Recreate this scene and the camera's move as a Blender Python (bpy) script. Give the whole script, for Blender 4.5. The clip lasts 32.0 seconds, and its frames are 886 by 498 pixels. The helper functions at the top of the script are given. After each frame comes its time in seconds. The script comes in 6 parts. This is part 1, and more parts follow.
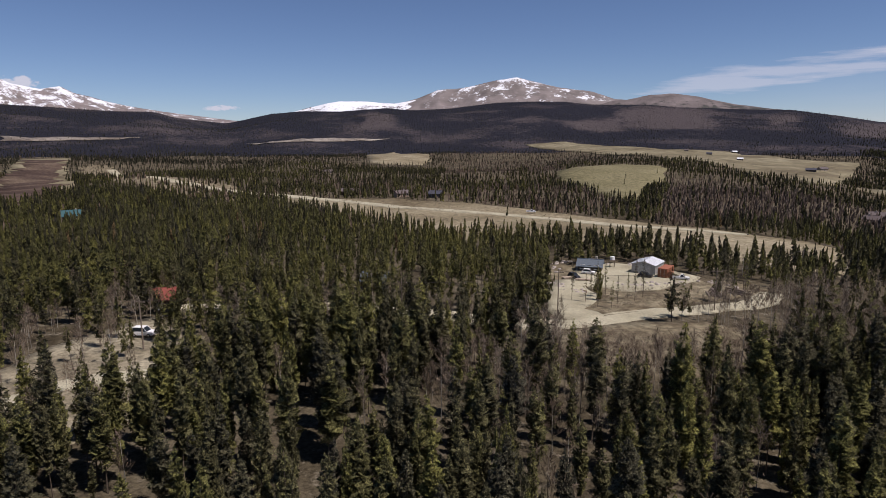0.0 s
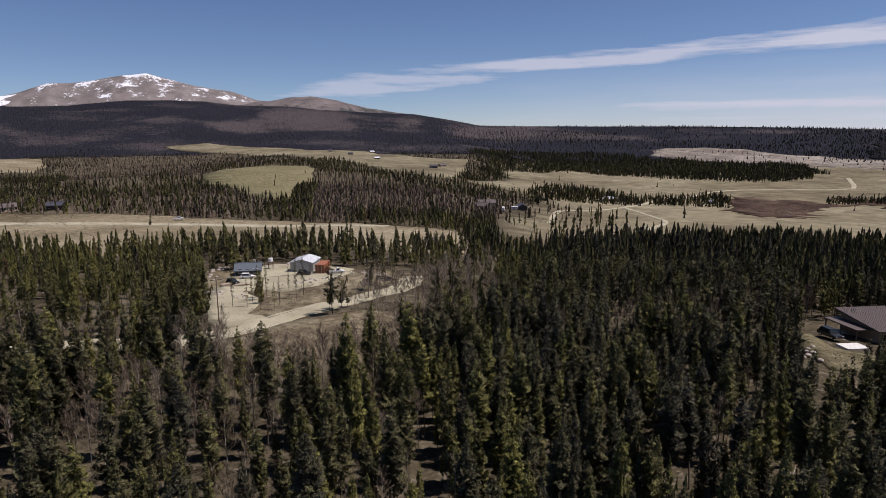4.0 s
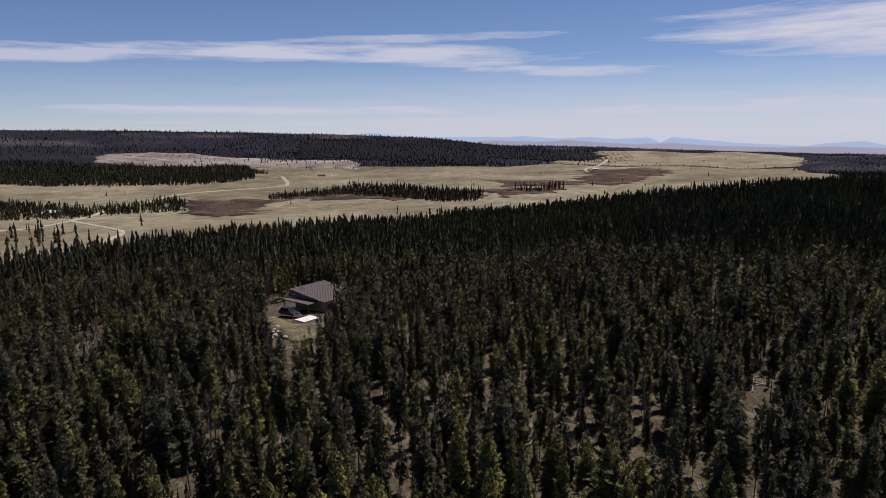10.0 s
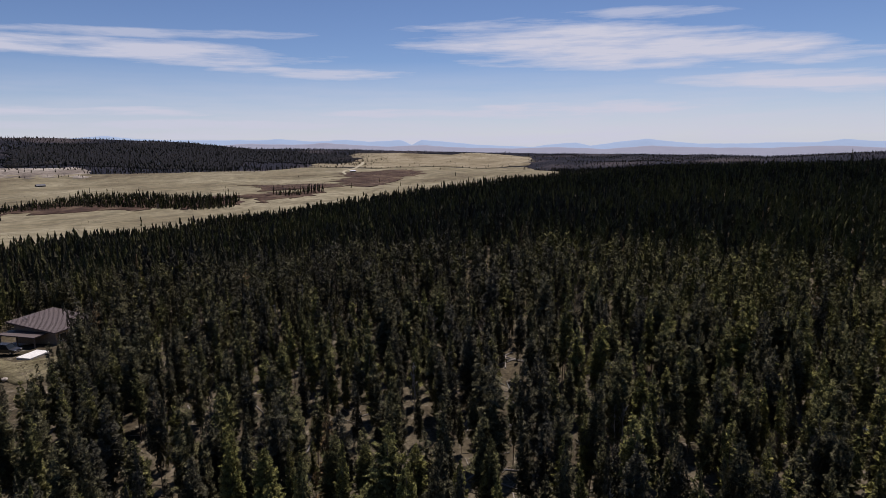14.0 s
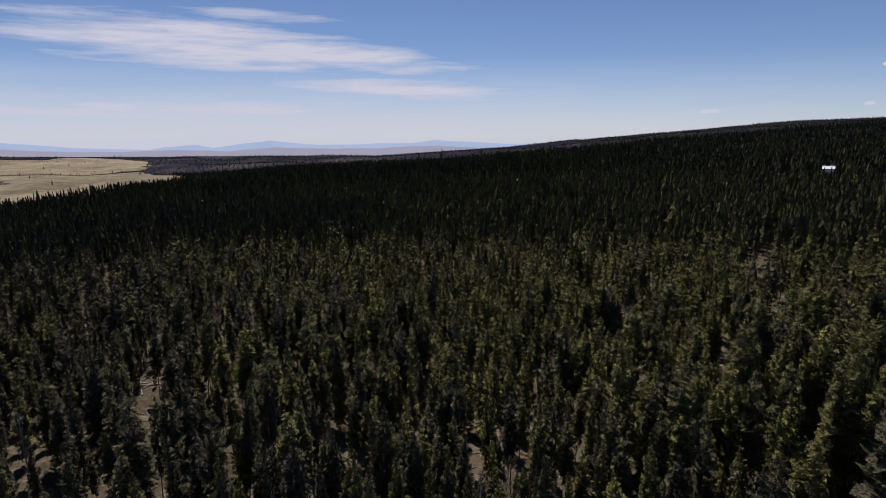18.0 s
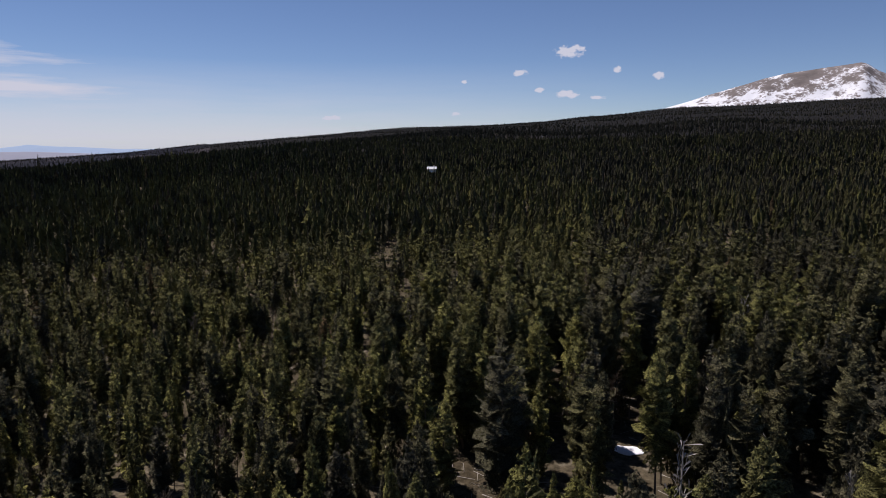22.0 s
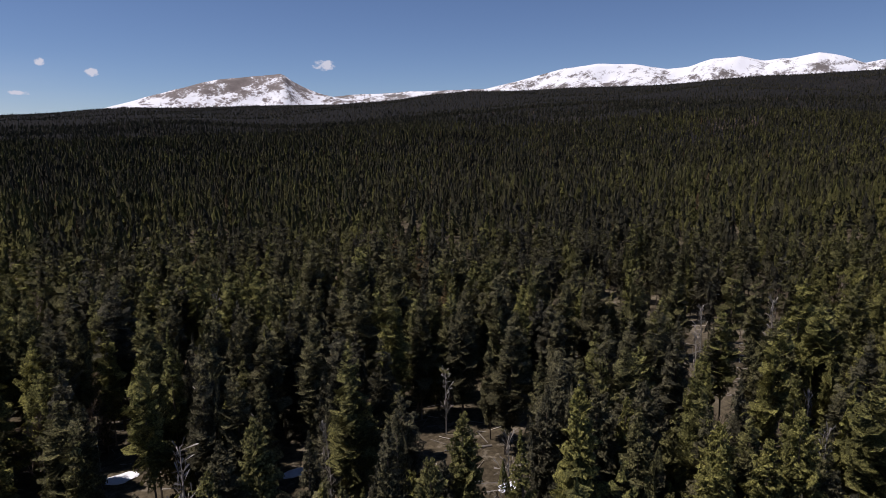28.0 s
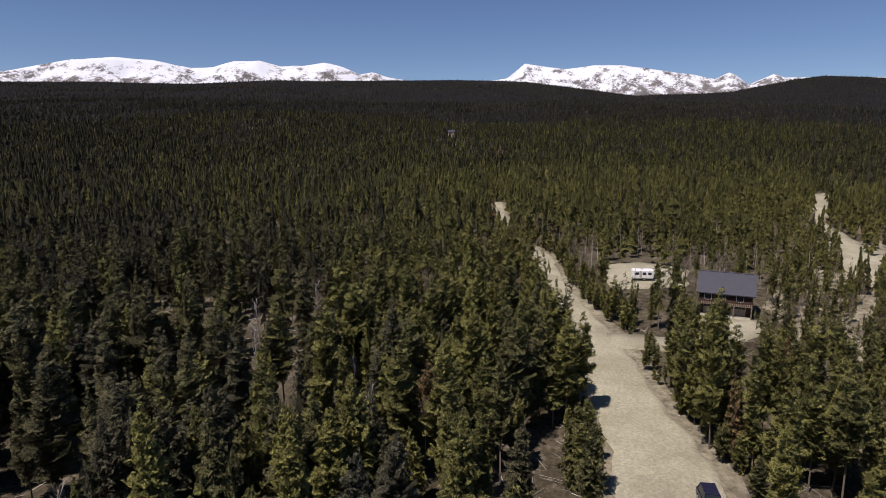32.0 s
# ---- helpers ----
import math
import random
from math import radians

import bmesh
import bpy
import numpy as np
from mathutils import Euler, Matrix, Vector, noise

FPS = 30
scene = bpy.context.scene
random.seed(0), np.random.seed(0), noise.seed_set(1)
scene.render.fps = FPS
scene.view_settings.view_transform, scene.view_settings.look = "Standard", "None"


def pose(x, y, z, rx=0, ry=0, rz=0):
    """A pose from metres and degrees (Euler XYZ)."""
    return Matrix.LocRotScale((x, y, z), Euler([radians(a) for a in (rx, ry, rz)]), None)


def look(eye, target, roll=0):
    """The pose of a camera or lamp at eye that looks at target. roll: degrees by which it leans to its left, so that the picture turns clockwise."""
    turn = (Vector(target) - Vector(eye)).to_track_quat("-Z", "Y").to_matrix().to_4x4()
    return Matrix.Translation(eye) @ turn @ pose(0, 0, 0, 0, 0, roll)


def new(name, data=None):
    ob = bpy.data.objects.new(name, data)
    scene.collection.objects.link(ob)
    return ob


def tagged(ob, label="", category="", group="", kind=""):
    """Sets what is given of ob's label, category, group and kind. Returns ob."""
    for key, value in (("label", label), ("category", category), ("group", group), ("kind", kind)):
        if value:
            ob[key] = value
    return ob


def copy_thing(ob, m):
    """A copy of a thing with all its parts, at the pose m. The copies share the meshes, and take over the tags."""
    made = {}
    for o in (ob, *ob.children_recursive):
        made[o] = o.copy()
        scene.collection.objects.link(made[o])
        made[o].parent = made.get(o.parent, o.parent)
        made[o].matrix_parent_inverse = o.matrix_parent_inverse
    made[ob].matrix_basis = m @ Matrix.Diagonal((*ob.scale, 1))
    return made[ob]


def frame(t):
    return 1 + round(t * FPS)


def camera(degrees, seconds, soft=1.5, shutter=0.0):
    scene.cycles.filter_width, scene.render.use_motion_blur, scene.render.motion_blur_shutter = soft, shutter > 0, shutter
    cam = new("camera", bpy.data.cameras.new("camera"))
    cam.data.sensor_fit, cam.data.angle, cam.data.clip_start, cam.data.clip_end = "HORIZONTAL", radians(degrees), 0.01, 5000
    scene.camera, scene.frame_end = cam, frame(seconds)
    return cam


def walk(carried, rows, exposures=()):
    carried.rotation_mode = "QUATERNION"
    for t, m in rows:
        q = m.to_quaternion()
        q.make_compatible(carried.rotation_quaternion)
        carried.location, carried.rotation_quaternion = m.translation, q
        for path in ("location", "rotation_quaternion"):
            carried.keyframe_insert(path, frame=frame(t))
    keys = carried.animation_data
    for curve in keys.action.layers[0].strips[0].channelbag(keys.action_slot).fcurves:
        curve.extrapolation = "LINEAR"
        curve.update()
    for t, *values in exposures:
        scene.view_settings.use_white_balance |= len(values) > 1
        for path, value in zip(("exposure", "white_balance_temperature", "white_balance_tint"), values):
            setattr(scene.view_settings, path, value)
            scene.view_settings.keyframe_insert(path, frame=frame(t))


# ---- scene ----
cam = camera(70.91, 32.0, soft=0.5)
EYE = (0.0, 0.0, 36.0)
PATH = [
    (0.0, 0.00, -10.43, -0.33), (0.5, -2.68, -10.45, -0.26), (1.0, -6.29, -10.46, -0.22), (1.5, -11.07, -10.46, -0.20),
    (2.0, -16.02, -10.46, -0.21), (2.5, -20.21, -10.46, -0.25), (4.5, -35.16, -10.51, -0.25), (5.0, -39.47, -10.54, -0.20),
    (5.5, -44.51, -10.54, -0.21), (6.0, -48.95, -10.54, -0.20), (6.5, -52.91, -10.54, -0.27), (7.0, -56.89, -10.52, -0.28),
    (7.5, -61.33, -10.51, -0.25), (8.0, -64.46, -10.49, -0.34), (8.5, -66.38, -10.45, -0.36), (9.0, -70.84, -10.42, -0.33),
    (9.5, -74.82, -10.39, -0.34), (10.0, -78.71, -10.37, -0.39), (10.5, -82.87, -10.39, -0.56), (11.0, -85.93, -10.36, -0.67),
    (11.5, -86.88, -10.33, -0.60), (12.0, -87.21, -10.26, -0.58), (12.5, -89.25, -10.24, -0.53), (13.0, -93.00, -10.24, -0.54),
    (13.5, -96.85, -10.27, -0.56), (14.0, -100.55, -10.27, -0.51), (14.5, -104.45, -10.29, -0.52), (16.5, -119.52, -10.39, -0.52),
    (17.0, -124.43, -10.41, -0.34), (17.5, -129.10, -10.43, -0.53), (18.0, -133.77, -10.42, -0.55), (18.5, -138.88, -10.46, -0.48),
    (19.0, -143.90, -10.44, -0.38), (19.5, -147.50, -10.40, -0.36), (20.0, -150.61, -10.36, -0.32), (20.5, -153.80, -10.29, -0.36),
    (21.0, -157.59, -10.29, -0.15), (21.5, -161.99, -10.24, -0.20), (22.0, -166.46, -10.23, -0.26), (22.5, -170.11, -10.19, -0.32),
    (23.0, -172.81, -10.17, -0.29), (23.5, -174.88, -10.15, -0.19), (24.0, -177.48, -10.13, -0.19), (24.5, -181.22, -10.18, -0.07),
    (26.5, -198.35, -10.22, -0.22), (27.0, -203.00, -10.24, -0.30), (27.5, -208.00, -10.27, -0.27), (28.0, -213.64, -10.32, -0.27),
    (28.5, -218.85, -10.35, -0.26), (29.0, -224.50, -10.38, -0.29), (29.5, -230.68, -10.41, -0.28), (30.0, -236.22, -10.45, -0.34),
    (30.5, -240.93, -10.46, -0.34), (31.0, -245.59, -10.50, -0.19), (31.5, -250.19, -10.49, -0.19), (32.0, -254.21, -10.48, -0.17),
]
walk(cam, [(t, pose(*EYE, 0, 0, yaw) @ pose(0, 0, 0, 90 + pitch) @ pose(0, 0, 0, 0, 0, roll)) for t, yaw, pitch, roll in PATH],
     exposures=[(0, 0.0, 6500, 20.0), (32, 0.0, 6500, 20.0)])

# ---- sky and sun ----
SUN_BEARING, SUN_HEIGHT = 120.0, 63.0
world = bpy.data.worlds.new("sky")
scene.world = world
world.use_nodes = True
wn, wl = world.node_tree.nodes, world.node_tree.links
sky = wn.new("ShaderNodeTexSky")
sky.sky_type = "NISHITA"
sky.sun_disc = False
sky.sun_elevation, sky.sun_rotation = radians(SUN_HEIGHT), radians(SUN_BEARING)
sky.altitude, sky.air_density, sky.dust_density, sky.ozone_density = 2900, 1.0, 0.0, 4.0
back = wn["Background"]
SKY = 0.075
back.inputs["Strength"].default_value = SKY


def wmath(op, a, b=0.0, clamp=False):
    m = wn.new("ShaderNodeMath")
    m.operation, m.use_clamp = op, clamp
    for s, v in zip(m.inputs, (a, b)):
        if isinstance(v, (int, float)):
            s.default_value = v
        else:
            wl.new(v, s)
    return m.outputs[0]


# clouds: bearing and height of each streak or puff, half its length and half its thickness in degrees, slant, density, raggedness
CIRRUS = ((27, 4.4, 12, .9, .10, .55, 1.6), (33, 5.6, 7, .5, .12, .5, 1.4), (45, 6.3, 18, .75, .06, .75, 1.3), (66, 7.1, 17, .9, .02, .9, 1.1), (77, 6.9, 14, 1.0, -.02, .9, 1.1),
          (76, 8.3, 13, .45, .03, .6, 1.4), (90, 5.5, 9, .55, -.02, .75, 1.3), (114, 7.4, 17, 2.2, -.06, 1.0, .9), (122, 7.2, 14, 1.6, -.10, 1.0, .9), (118, 9.9, 7, .5, -.04, .6, 1.4),
          (130, 4.0, 13, 1.0, -.05, 1.0, .8), (114, 2.2, 15, 1.0, .0, 1.0, .8), (137, 1.7, 4, .3, .0, .5, 1.2), (66, 2.2, 24, .6, .0, .95, .7), (98, 2.0, 16, .6, .0, .95, .7), (80, 1.1, 34, .7, .0, .9, .6))
PUFFS = ((177.7, 7.2, 1.7, .72), (173.4, 5.5, .8, .4), (175.2, 4.0, .7, .3), (177.5, 3.6, 1.3, .45), (180.2, 3.3, .9, .25), (156.5, 1.7, 1.2, .3), (167.6, 2.0, .7, .25), (181.7, 5.6, .5, .35),
         (185.1, 5.0, .7, .4), (203.3, 6.1, 1.2, .55), (168.5, 4.8, .4, .2), (-19.2, 2.3, 1.8, .3), (-33.5, 4.0, 1.6, .6))
tcw, sep = wn.new("ShaderNodeTexCoord"), wn.new("ShaderNodeSeparateXYZ")
wl.new(tcw.outputs["Generated"], sep.inputs[0])
bearing = wmath("MODULO", wmath("ADD", wmath("MULTIPLY", wmath("ARCTAN2", sep.outputs[0], sep.outputs[1]), 57.29578), 450.0), 360.0)
height = wmath("MULTIPLY", wmath("ARCSINE", sep.outputs[2]), 57.29578)


def sky_noise(sx, sy, detail):
    xyz, t = wn.new("ShaderNodeCombineXYZ"), wn.new("ShaderNodeTexNoise")
    wl.new(wmath("MULTIPLY", bearing, sx), xyz.inputs[0])
    wl.new(wmath("MULTIPLY", height, sy), xyz.inputs[1])
    t.inputs["Scale"].default_value, t.inputs["Detail"].default_value, t.inputs["Roughness"].default_value = 1.0, detail, .6
    wl.new(xyz.outputs[0], t.inputs["Vector"])
    return wmath("SUBTRACT", t.outputs["Fac"], .5)


streaky, billow = sky_noise(.11, 1.1, 7), sky_noise(1.5, 2.2, 6)
cloud = None
for a0, e0, w, h, slant, dens, rag in (*CIRRUS, *((a, e, w * .82, h * .78, 0, .95, 1.3) for a, e, w, h in PUFFS)):
    u = wmath("DIVIDE", wmath("SUBTRACT", bearing, (a0 + 90) % 360), w)
    v = wmath("DIVIDE", wmath("SUBTRACT", wmath("SUBTRACT", height, e0), wmath("MULTIPLY", u, slant * w)), h)
    d = wmath("ADD", wmath("MULTIPLY", u, u), wmath("MULTIPLY", v, v))
    d = wmath("ADD", d, wmath("MULTIPLY", streaky if w > 2 else billow, rag * 3.2))
    m = wmath("MULTIPLY", wmath("SUBTRACT", 1.0, d, True), dens * (1.5 if w < 2.5 else 1.0), True)
    cloud = m if cloud is None else wmath("MAXIMUM", cloud, m)
# thin veil low over the plain
vu = wmath("DIVIDE", wmath("SUBTRACT", bearing, 196.0), 82.0)
veil = wmath("MULTIPLY", wmath("SUBTRACT", 1.0, wmath("MULTIPLY", vu, vu), True), wmath("SUBTRACT", 1.0, wmath("DIVIDE", wmath("ABSOLUTE", height), 6.5), True))
veil = wmath("MULTIPLY", veil, wmath("ADD", wmath("MULTIPLY", streaky, 1.2), .85), True)
cloud = wmath("MAXIMUM", cloud, veil)
wmix = wn.new("ShaderNodeMix")
wmix.data_type = "RGBA"
wl.new(cloud, wmix.inputs[0])
deep = wn.new("ShaderNodeMix")      # the thin, dry mountain air is a deeper blue
deep.data_type, deep.blend_type = "RGBA", "MULTIPLY"
deep.inputs[0].default_value = 1.0
wl.new(sky.outputs[0], deep.inputs[6])
deep.inputs[7].default_value = (.94, .98, 1.03, 1)
wl.new(deep.outputs[2], wmix.inputs[6])
wmix.inputs[7].default_value = (0.56 / SKY, 0.60 / SKY, 0.68 / SKY, 1)
wl.new(wmix.outputs[2], back.inputs["Color"])

sun_data = bpy.data.lights.new("sun", "SUN")
sun_data.energy, sun_data.angle, sun_data.color = 4.7, radians(0.53), (1.0, 0.95, 0.88)
sun = new("sun", sun_data)
sb, sh = radians(SUN_BEARING), radians(SUN_HEIGHT)
sun.matrix_world = look((math.sin(sb) * math.cos(sh) * 500, math.cos(sb) * math.cos(sh) * 500, math.sin(sh) * 500), (0, 0, 0))


# ---- materials ----
def material(name, rough=0.8, metal=0.0):
    m = bpy.data.materials.new(name)
    m.use_nodes = True
    b = m.node_tree.nodes["Principled BSDF"]
    b.inputs["Roughness"].default_value = rough
    b.inputs["Metallic"].default_value = metal
    b.inputs["Specular IOR Level"].default_value = 0.25
    return m, m.node_tree.nodes, m.node_tree.links, b


def coords(n, l, scale=(1, 1, 1), kind="Object"):
    tc, mp = n.new("ShaderNodeTexCoord"), n.new("ShaderNodeMapping")
    mp.inputs["Scale"].default_value = scale
    l.new(tc.outputs[kind], mp.inputs[0])
    return mp.outputs[0]


def noise_tex(n, l, vec, scale, detail=6.0, rough=0.6):
    t = n.new("ShaderNodeTexNoise")
    t.inputs["Scale"].default_value, t.inputs["Detail"].default_value, t.inputs["Roughness"].default_value = scale, detail, rough
    l.new(vec, t.inputs["Vector"])
    return t.outputs["Fac"]


def ramp(n, l, fac, *stops):
    r = n.new("ShaderNodeValToRGB")
    while len(r.color_ramp.elements) < len(stops):
        r.color_ramp.elements.new(0.5)
    for e, (p, c) in zip(r.color_ramp.elements, stops):
        e.position, e.color = p, (*c, 1) if len(c) == 3 else c
    l.new(fac, r.inputs[0])
    return r.outputs[0]


def mixed(n, l, fac, a, b, how="MIX"):
    m = n.new("ShaderNodeMix")
    m.data_type, m.blend_type = "RGBA", how
    for s, v in ((m.inputs[0], fac), (m.inputs[6], a), (m.inputs[7], b)):
        if isinstance(v, (int, float)):
            s.default_value = v
        elif isinstance(v, tuple):
            s.default_value = (*v, 1)
        else:
            l.new(v, s)
    return m.outputs[2]


def sums(n, l, op, a, b):
    m = n.new("ShaderNodeMath")
    m.operation = op
    for s, v in zip(m.inputs, (a, b)):
        if isinstance(v, (int, float)):
            s.default_value = v
        else:
            l.new(v, s)
    return m.outputs[0]


def bump(n, l, b, fac, strength, dist):
    u = n.new("ShaderNodeBump")
    u.inputs["Strength"].default_value, u.inputs["Distance"].default_value = strength, dist
    l.new(fac, u.inputs["Height"])
    l.new(u.outputs[0], b.inputs["Normal"])


def earth(name, dark, mid, light, big=0.01, fine=0.8, speck=None, rough=0.95, grain=(.35, 1.25)):
    """Soil, grass or gravel: two scales of noise, fine grain and relief."""
    m, n, l, b = material(name, rough)
    b.inputs["Specular IOR Level"].default_value = 0.03      # dry, matt ground
    v = coords(n, l)
    one = ramp(n, l, noise_tex(n, l, v, big, 5), (0.32, dark), (0.5, mid), (0.68, light))
    two = ramp(n, l, noise_tex(n, l, v, fine, 8, 0.7), (0.3, (grain[0],) * 3), (0.7, (grain[1], grain[1] * .98, grain[1] * .95)))
    c = mixed(n, l, 1.0, one, two, "MULTIPLY")
    if speck:
        c = mixed(n, l, ramp(n, l, noise_tex(n, l, v, fine * 0.37, 4, 0.75), (0.55, (0, 0, 0)), (0.68, (1, 1, 1))), c, speck)
    l.new(c, b.inputs["Base Color"])
    bump(n, l, b, noise_tex(n, l, v, fine * 3, 6, 0.7), 0.5, 0.15)
    return m


def leafy(name, stops, source, thin=0.0, rough=0.7, tuft=6.0, gap=.455):
    """Needles, twigs and bark: tint by tree (Object Info or the tint attribute), flecks by clump."""
    m, n, l, b = material(name, rough)
    b.inputs["Specular IOR Level"].default_value = 0.06 if thin else 0.15
    if source == "object":
        tint = n.new("ShaderNodeObjectInfo").outputs["Random"]
    else:
        at = n.new("ShaderNodeAttribute")
        at.attribute_name = "tint"
        tint = at.outputs["Fac"]
    one = ramp(n, l, tint, *stops)
    isl = n.new("ShaderNodeNewGeometry").outputs["Random Per Island"]
    two = ramp(n, l, isl, (0.0, (0.5, 0.5, 0.5)), (1.0, (1.45, 1.4, 1.3)))
    c = mixed(n, l, 1.0, one, two, "MULTIPLY")
    if thin:        # needle clumps: flecks, relief and gaps between the tufts
        where = n.new("ShaderNodeNewGeometry").outputs["Position"]
        fleck = noise_tex(n, l, where, 5.5 if tuft > 3 else 3.0 if tuft else 1.1, 3, .75)
        c = mixed(n, l, 1.0, c, ramp(n, l, fleck, (.36, (.32, .32, .34)), (.64, (1.75, 1.7, 1.55))), "MULTIPLY")
        bump(n, l, b, fleck, 1.0, .35 if tuft else .9)
        tr, mx, clear, cut = n.new("ShaderNodeBsdfTranslucent"), n.new("ShaderNodeMixShader"), n.new("ShaderNodeBsdfTransparent"), n.new("ShaderNodeMixShader")
        l.new(c, tr.inputs[0])
        mx.inputs[0].default_value = thin
        l.new(b.outputs[0], mx.inputs[1])
        l.new(tr.outputs[0], mx.inputs[2])
        if tuft:
            l.new(ramp(n, l, noise_tex(n, l, where, tuft, 2, .6), (gap, (0, 0, 0)), (gap + .03, (1, 1, 1))), cut.inputs[0])
        else:
            cut.inputs[0].default_value = 1.0
        l.new(clear.outputs[0], cut.inputs[1])
        l.new(mx.outputs[0], cut.inputs[2])
        l.new(cut.outputs[0], n["Material Output"].inputs[0])
    l.new(c, b.inputs["Base Color"])
    return m


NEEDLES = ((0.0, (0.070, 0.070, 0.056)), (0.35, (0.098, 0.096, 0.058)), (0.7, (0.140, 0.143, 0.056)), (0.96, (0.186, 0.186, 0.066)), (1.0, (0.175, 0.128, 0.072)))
# crown self-shade is put into these darker colours for woods far off
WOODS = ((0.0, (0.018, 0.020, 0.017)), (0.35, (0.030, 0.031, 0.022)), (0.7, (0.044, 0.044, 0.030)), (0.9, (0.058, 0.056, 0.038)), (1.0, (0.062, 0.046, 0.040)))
TWIGS = ((0.0, (0.118, 0.090, 0.068)), (0.5, (0.172, 0.136, 0.104)), (1.0, (0.24, 0.20, 0.16)))
BARK = ((0.0, (0.10, 0.08, 0.065)), (1.0, (0.17, 0.14, 0.115)))
PALE = ((0.0, (0.28, 0.27, 0.24)), (1.0, (0.42, 0.40, 0.36)))
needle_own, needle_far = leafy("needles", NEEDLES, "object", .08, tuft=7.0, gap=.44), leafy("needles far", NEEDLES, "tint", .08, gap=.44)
# copies of NEEDLES darkened for crown self-shade, hill ones lifted a little for haze
needle_mid = leafy("needles between, self-shade in colour", tuple((p, tuple(q * .59 for q in c)) for p, c in NEEDLES), "tint", .06, tuft=3.6, gap=.40)
needle_close = leafy("needles close by, self-shade in colour", tuple((p, tuple(q * .72 for q in c)) for p, c in NEEDLES), "tint", .08, gap=.44)
needle_hill = leafy("needles of the hill, self-shade in colour", tuple((p, tuple(q * .44 for q in c)) for p, c in NEEDLES), "tint", .06, tuft=0)
needle_dist = leafy("distant woods, self-shade in colour", WOODS, "tint", .1, tuft=0)
twig_hill = leafy("twigs on the hill", ((0.0, (0.080, 0.059, 0.045)), (0.5, (0.112, 0.085, 0.066)), (1.0, (0.145, 0.115, 0.091))), "tint")
twig_own, twig_far = leafy("twigs", TWIGS, "object"), leafy("twigs far", TWIGS, "tint")
bark_own, bark_far = leafy("bark", BARK, "object"), leafy("bark far", BARK, "tint")
pale_own, pale_far = leafy("pale bark", PALE, "object"), leafy("pale bark far", PALE, "tint")
SNAG = ((0.0, (0.20, 0.19, 0.18)), (1.0, (0.32, 0.30, 0.28)))
snag_own, litter = leafy("weathered wood", SNAG, "object"), leafy("bleached branches", SNAG, "tint")

soil = earth("forest floor", (0.055, 0.045, 0.030), (0.094, 0.079, 0.053), (0.15, 0.129, 0.090), 0.05, 1.3, (0.18, 0.156, 0.118), .95, (.25, 1.3))


def wooded(name, wood, brush, share, big=.0034, fine=.09):
    """A far wooded slope: dark conifers and bare brush in patches, freckled by single trees."""
    m, n, l, b = material(name, .95)
    b.inputs["Specular IOR Level"].default_value = 0.02
    v = coords(n, l)
    f = sums(n, l, "ADD", noise_tex(n, l, v, big, 6, .58), share - .5)
    at = n.new("ShaderNodeAttribute")
    at.attribute_name = "brush"
    f = sums(n, l, "ADD", f, at.outputs["Fac"])
    f = sums(n, l, "ADD", f, sums(n, l, "MULTIPLY", sums(n, l, "SUBTRACT", noise_tex(n, l, v, fine, 4, .7), .5), .42))
    grain = ramp(n, l, noise_tex(n, l, v, fine * 2.2, 3, .7), (.3, (.5, .5, .52)), (.7, (1.4, 1.38, 1.35)))
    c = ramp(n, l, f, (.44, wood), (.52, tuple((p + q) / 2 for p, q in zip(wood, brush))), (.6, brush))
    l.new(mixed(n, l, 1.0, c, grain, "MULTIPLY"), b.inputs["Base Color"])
    bump(n, l, b, noise_tex(n, l, v, fine, 4, .7), .9, 9)
    return m


# the blue of distance haze is put into this slope's wood and brush colours
slope_floor = wooded("far slope of woods and brush, haze in colour", (0.023, 0.024, 0.032), (0.080, 0.069, 0.071), .43)
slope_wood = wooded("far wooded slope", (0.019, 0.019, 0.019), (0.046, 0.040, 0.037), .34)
# tree shade painted in as a dark ground colour
wood_floor = wooded("wood floor with painted shade", (0.018, 0.018, 0.02), (0.05, 0.043, 0.042), .32, .01)
stony = earth("pale stony ground", (0.16, 0.137, 0.118), (0.25, 0.222, 0.19), (0.36, 0.33, 0.29), 0.011, 0.07, (0.085, 0.07, 0.066), .95, (.4, 1.3))
willow = earth("brown willow brush", (0.048, 0.032, 0.026), (0.08, 0.054, 0.042), (0.155, 0.12, 0.083), 0.025, 0.15, (0.045, 0.03, 0.025), .95, (.4, 1.35))
grass_dry = earth("dry grass", (0.15, 0.122, 0.078), (0.26, 0.225, 0.15), (0.36, 0.32, 0.225), 0.013, 0.35, (0.19, 0.165, 0.10))
grass_valley = earth("valley grass", (0.115, 0.096, 0.064), (0.20, 0.178, 0.116), (0.27, 0.246, 0.168), 0.007, 0.06, (0.13, 0.11, 0.075), .95, (.5, 1.25))
grass_green = earth("spring grass", (0.165, 0.152, 0.085), (0.205, 0.188, 0.108), (0.25, 0.228, 0.138), 0.01, 0.3)
marsh = earth("wet meadow", (0.075, 0.056, 0.042), (0.14, 0.112, 0.08), (0.26, 0.22, 0.15), 0.022, 0.3)
bog_ground = earth("bog", (0.06, 0.042, 0.035), (0.095, 0.068, 0.055), (0.17, 0.13, 0.095), 0.02, 0.3)
gravel = earth("gravel", (0.30, 0.278, 0.198), (0.395, 0.37, 0.268), (0.465, 0.438, 0.325), 0.11, 2.6, (0.31, 0.288, 0.208), .95, (.6, 1.15))

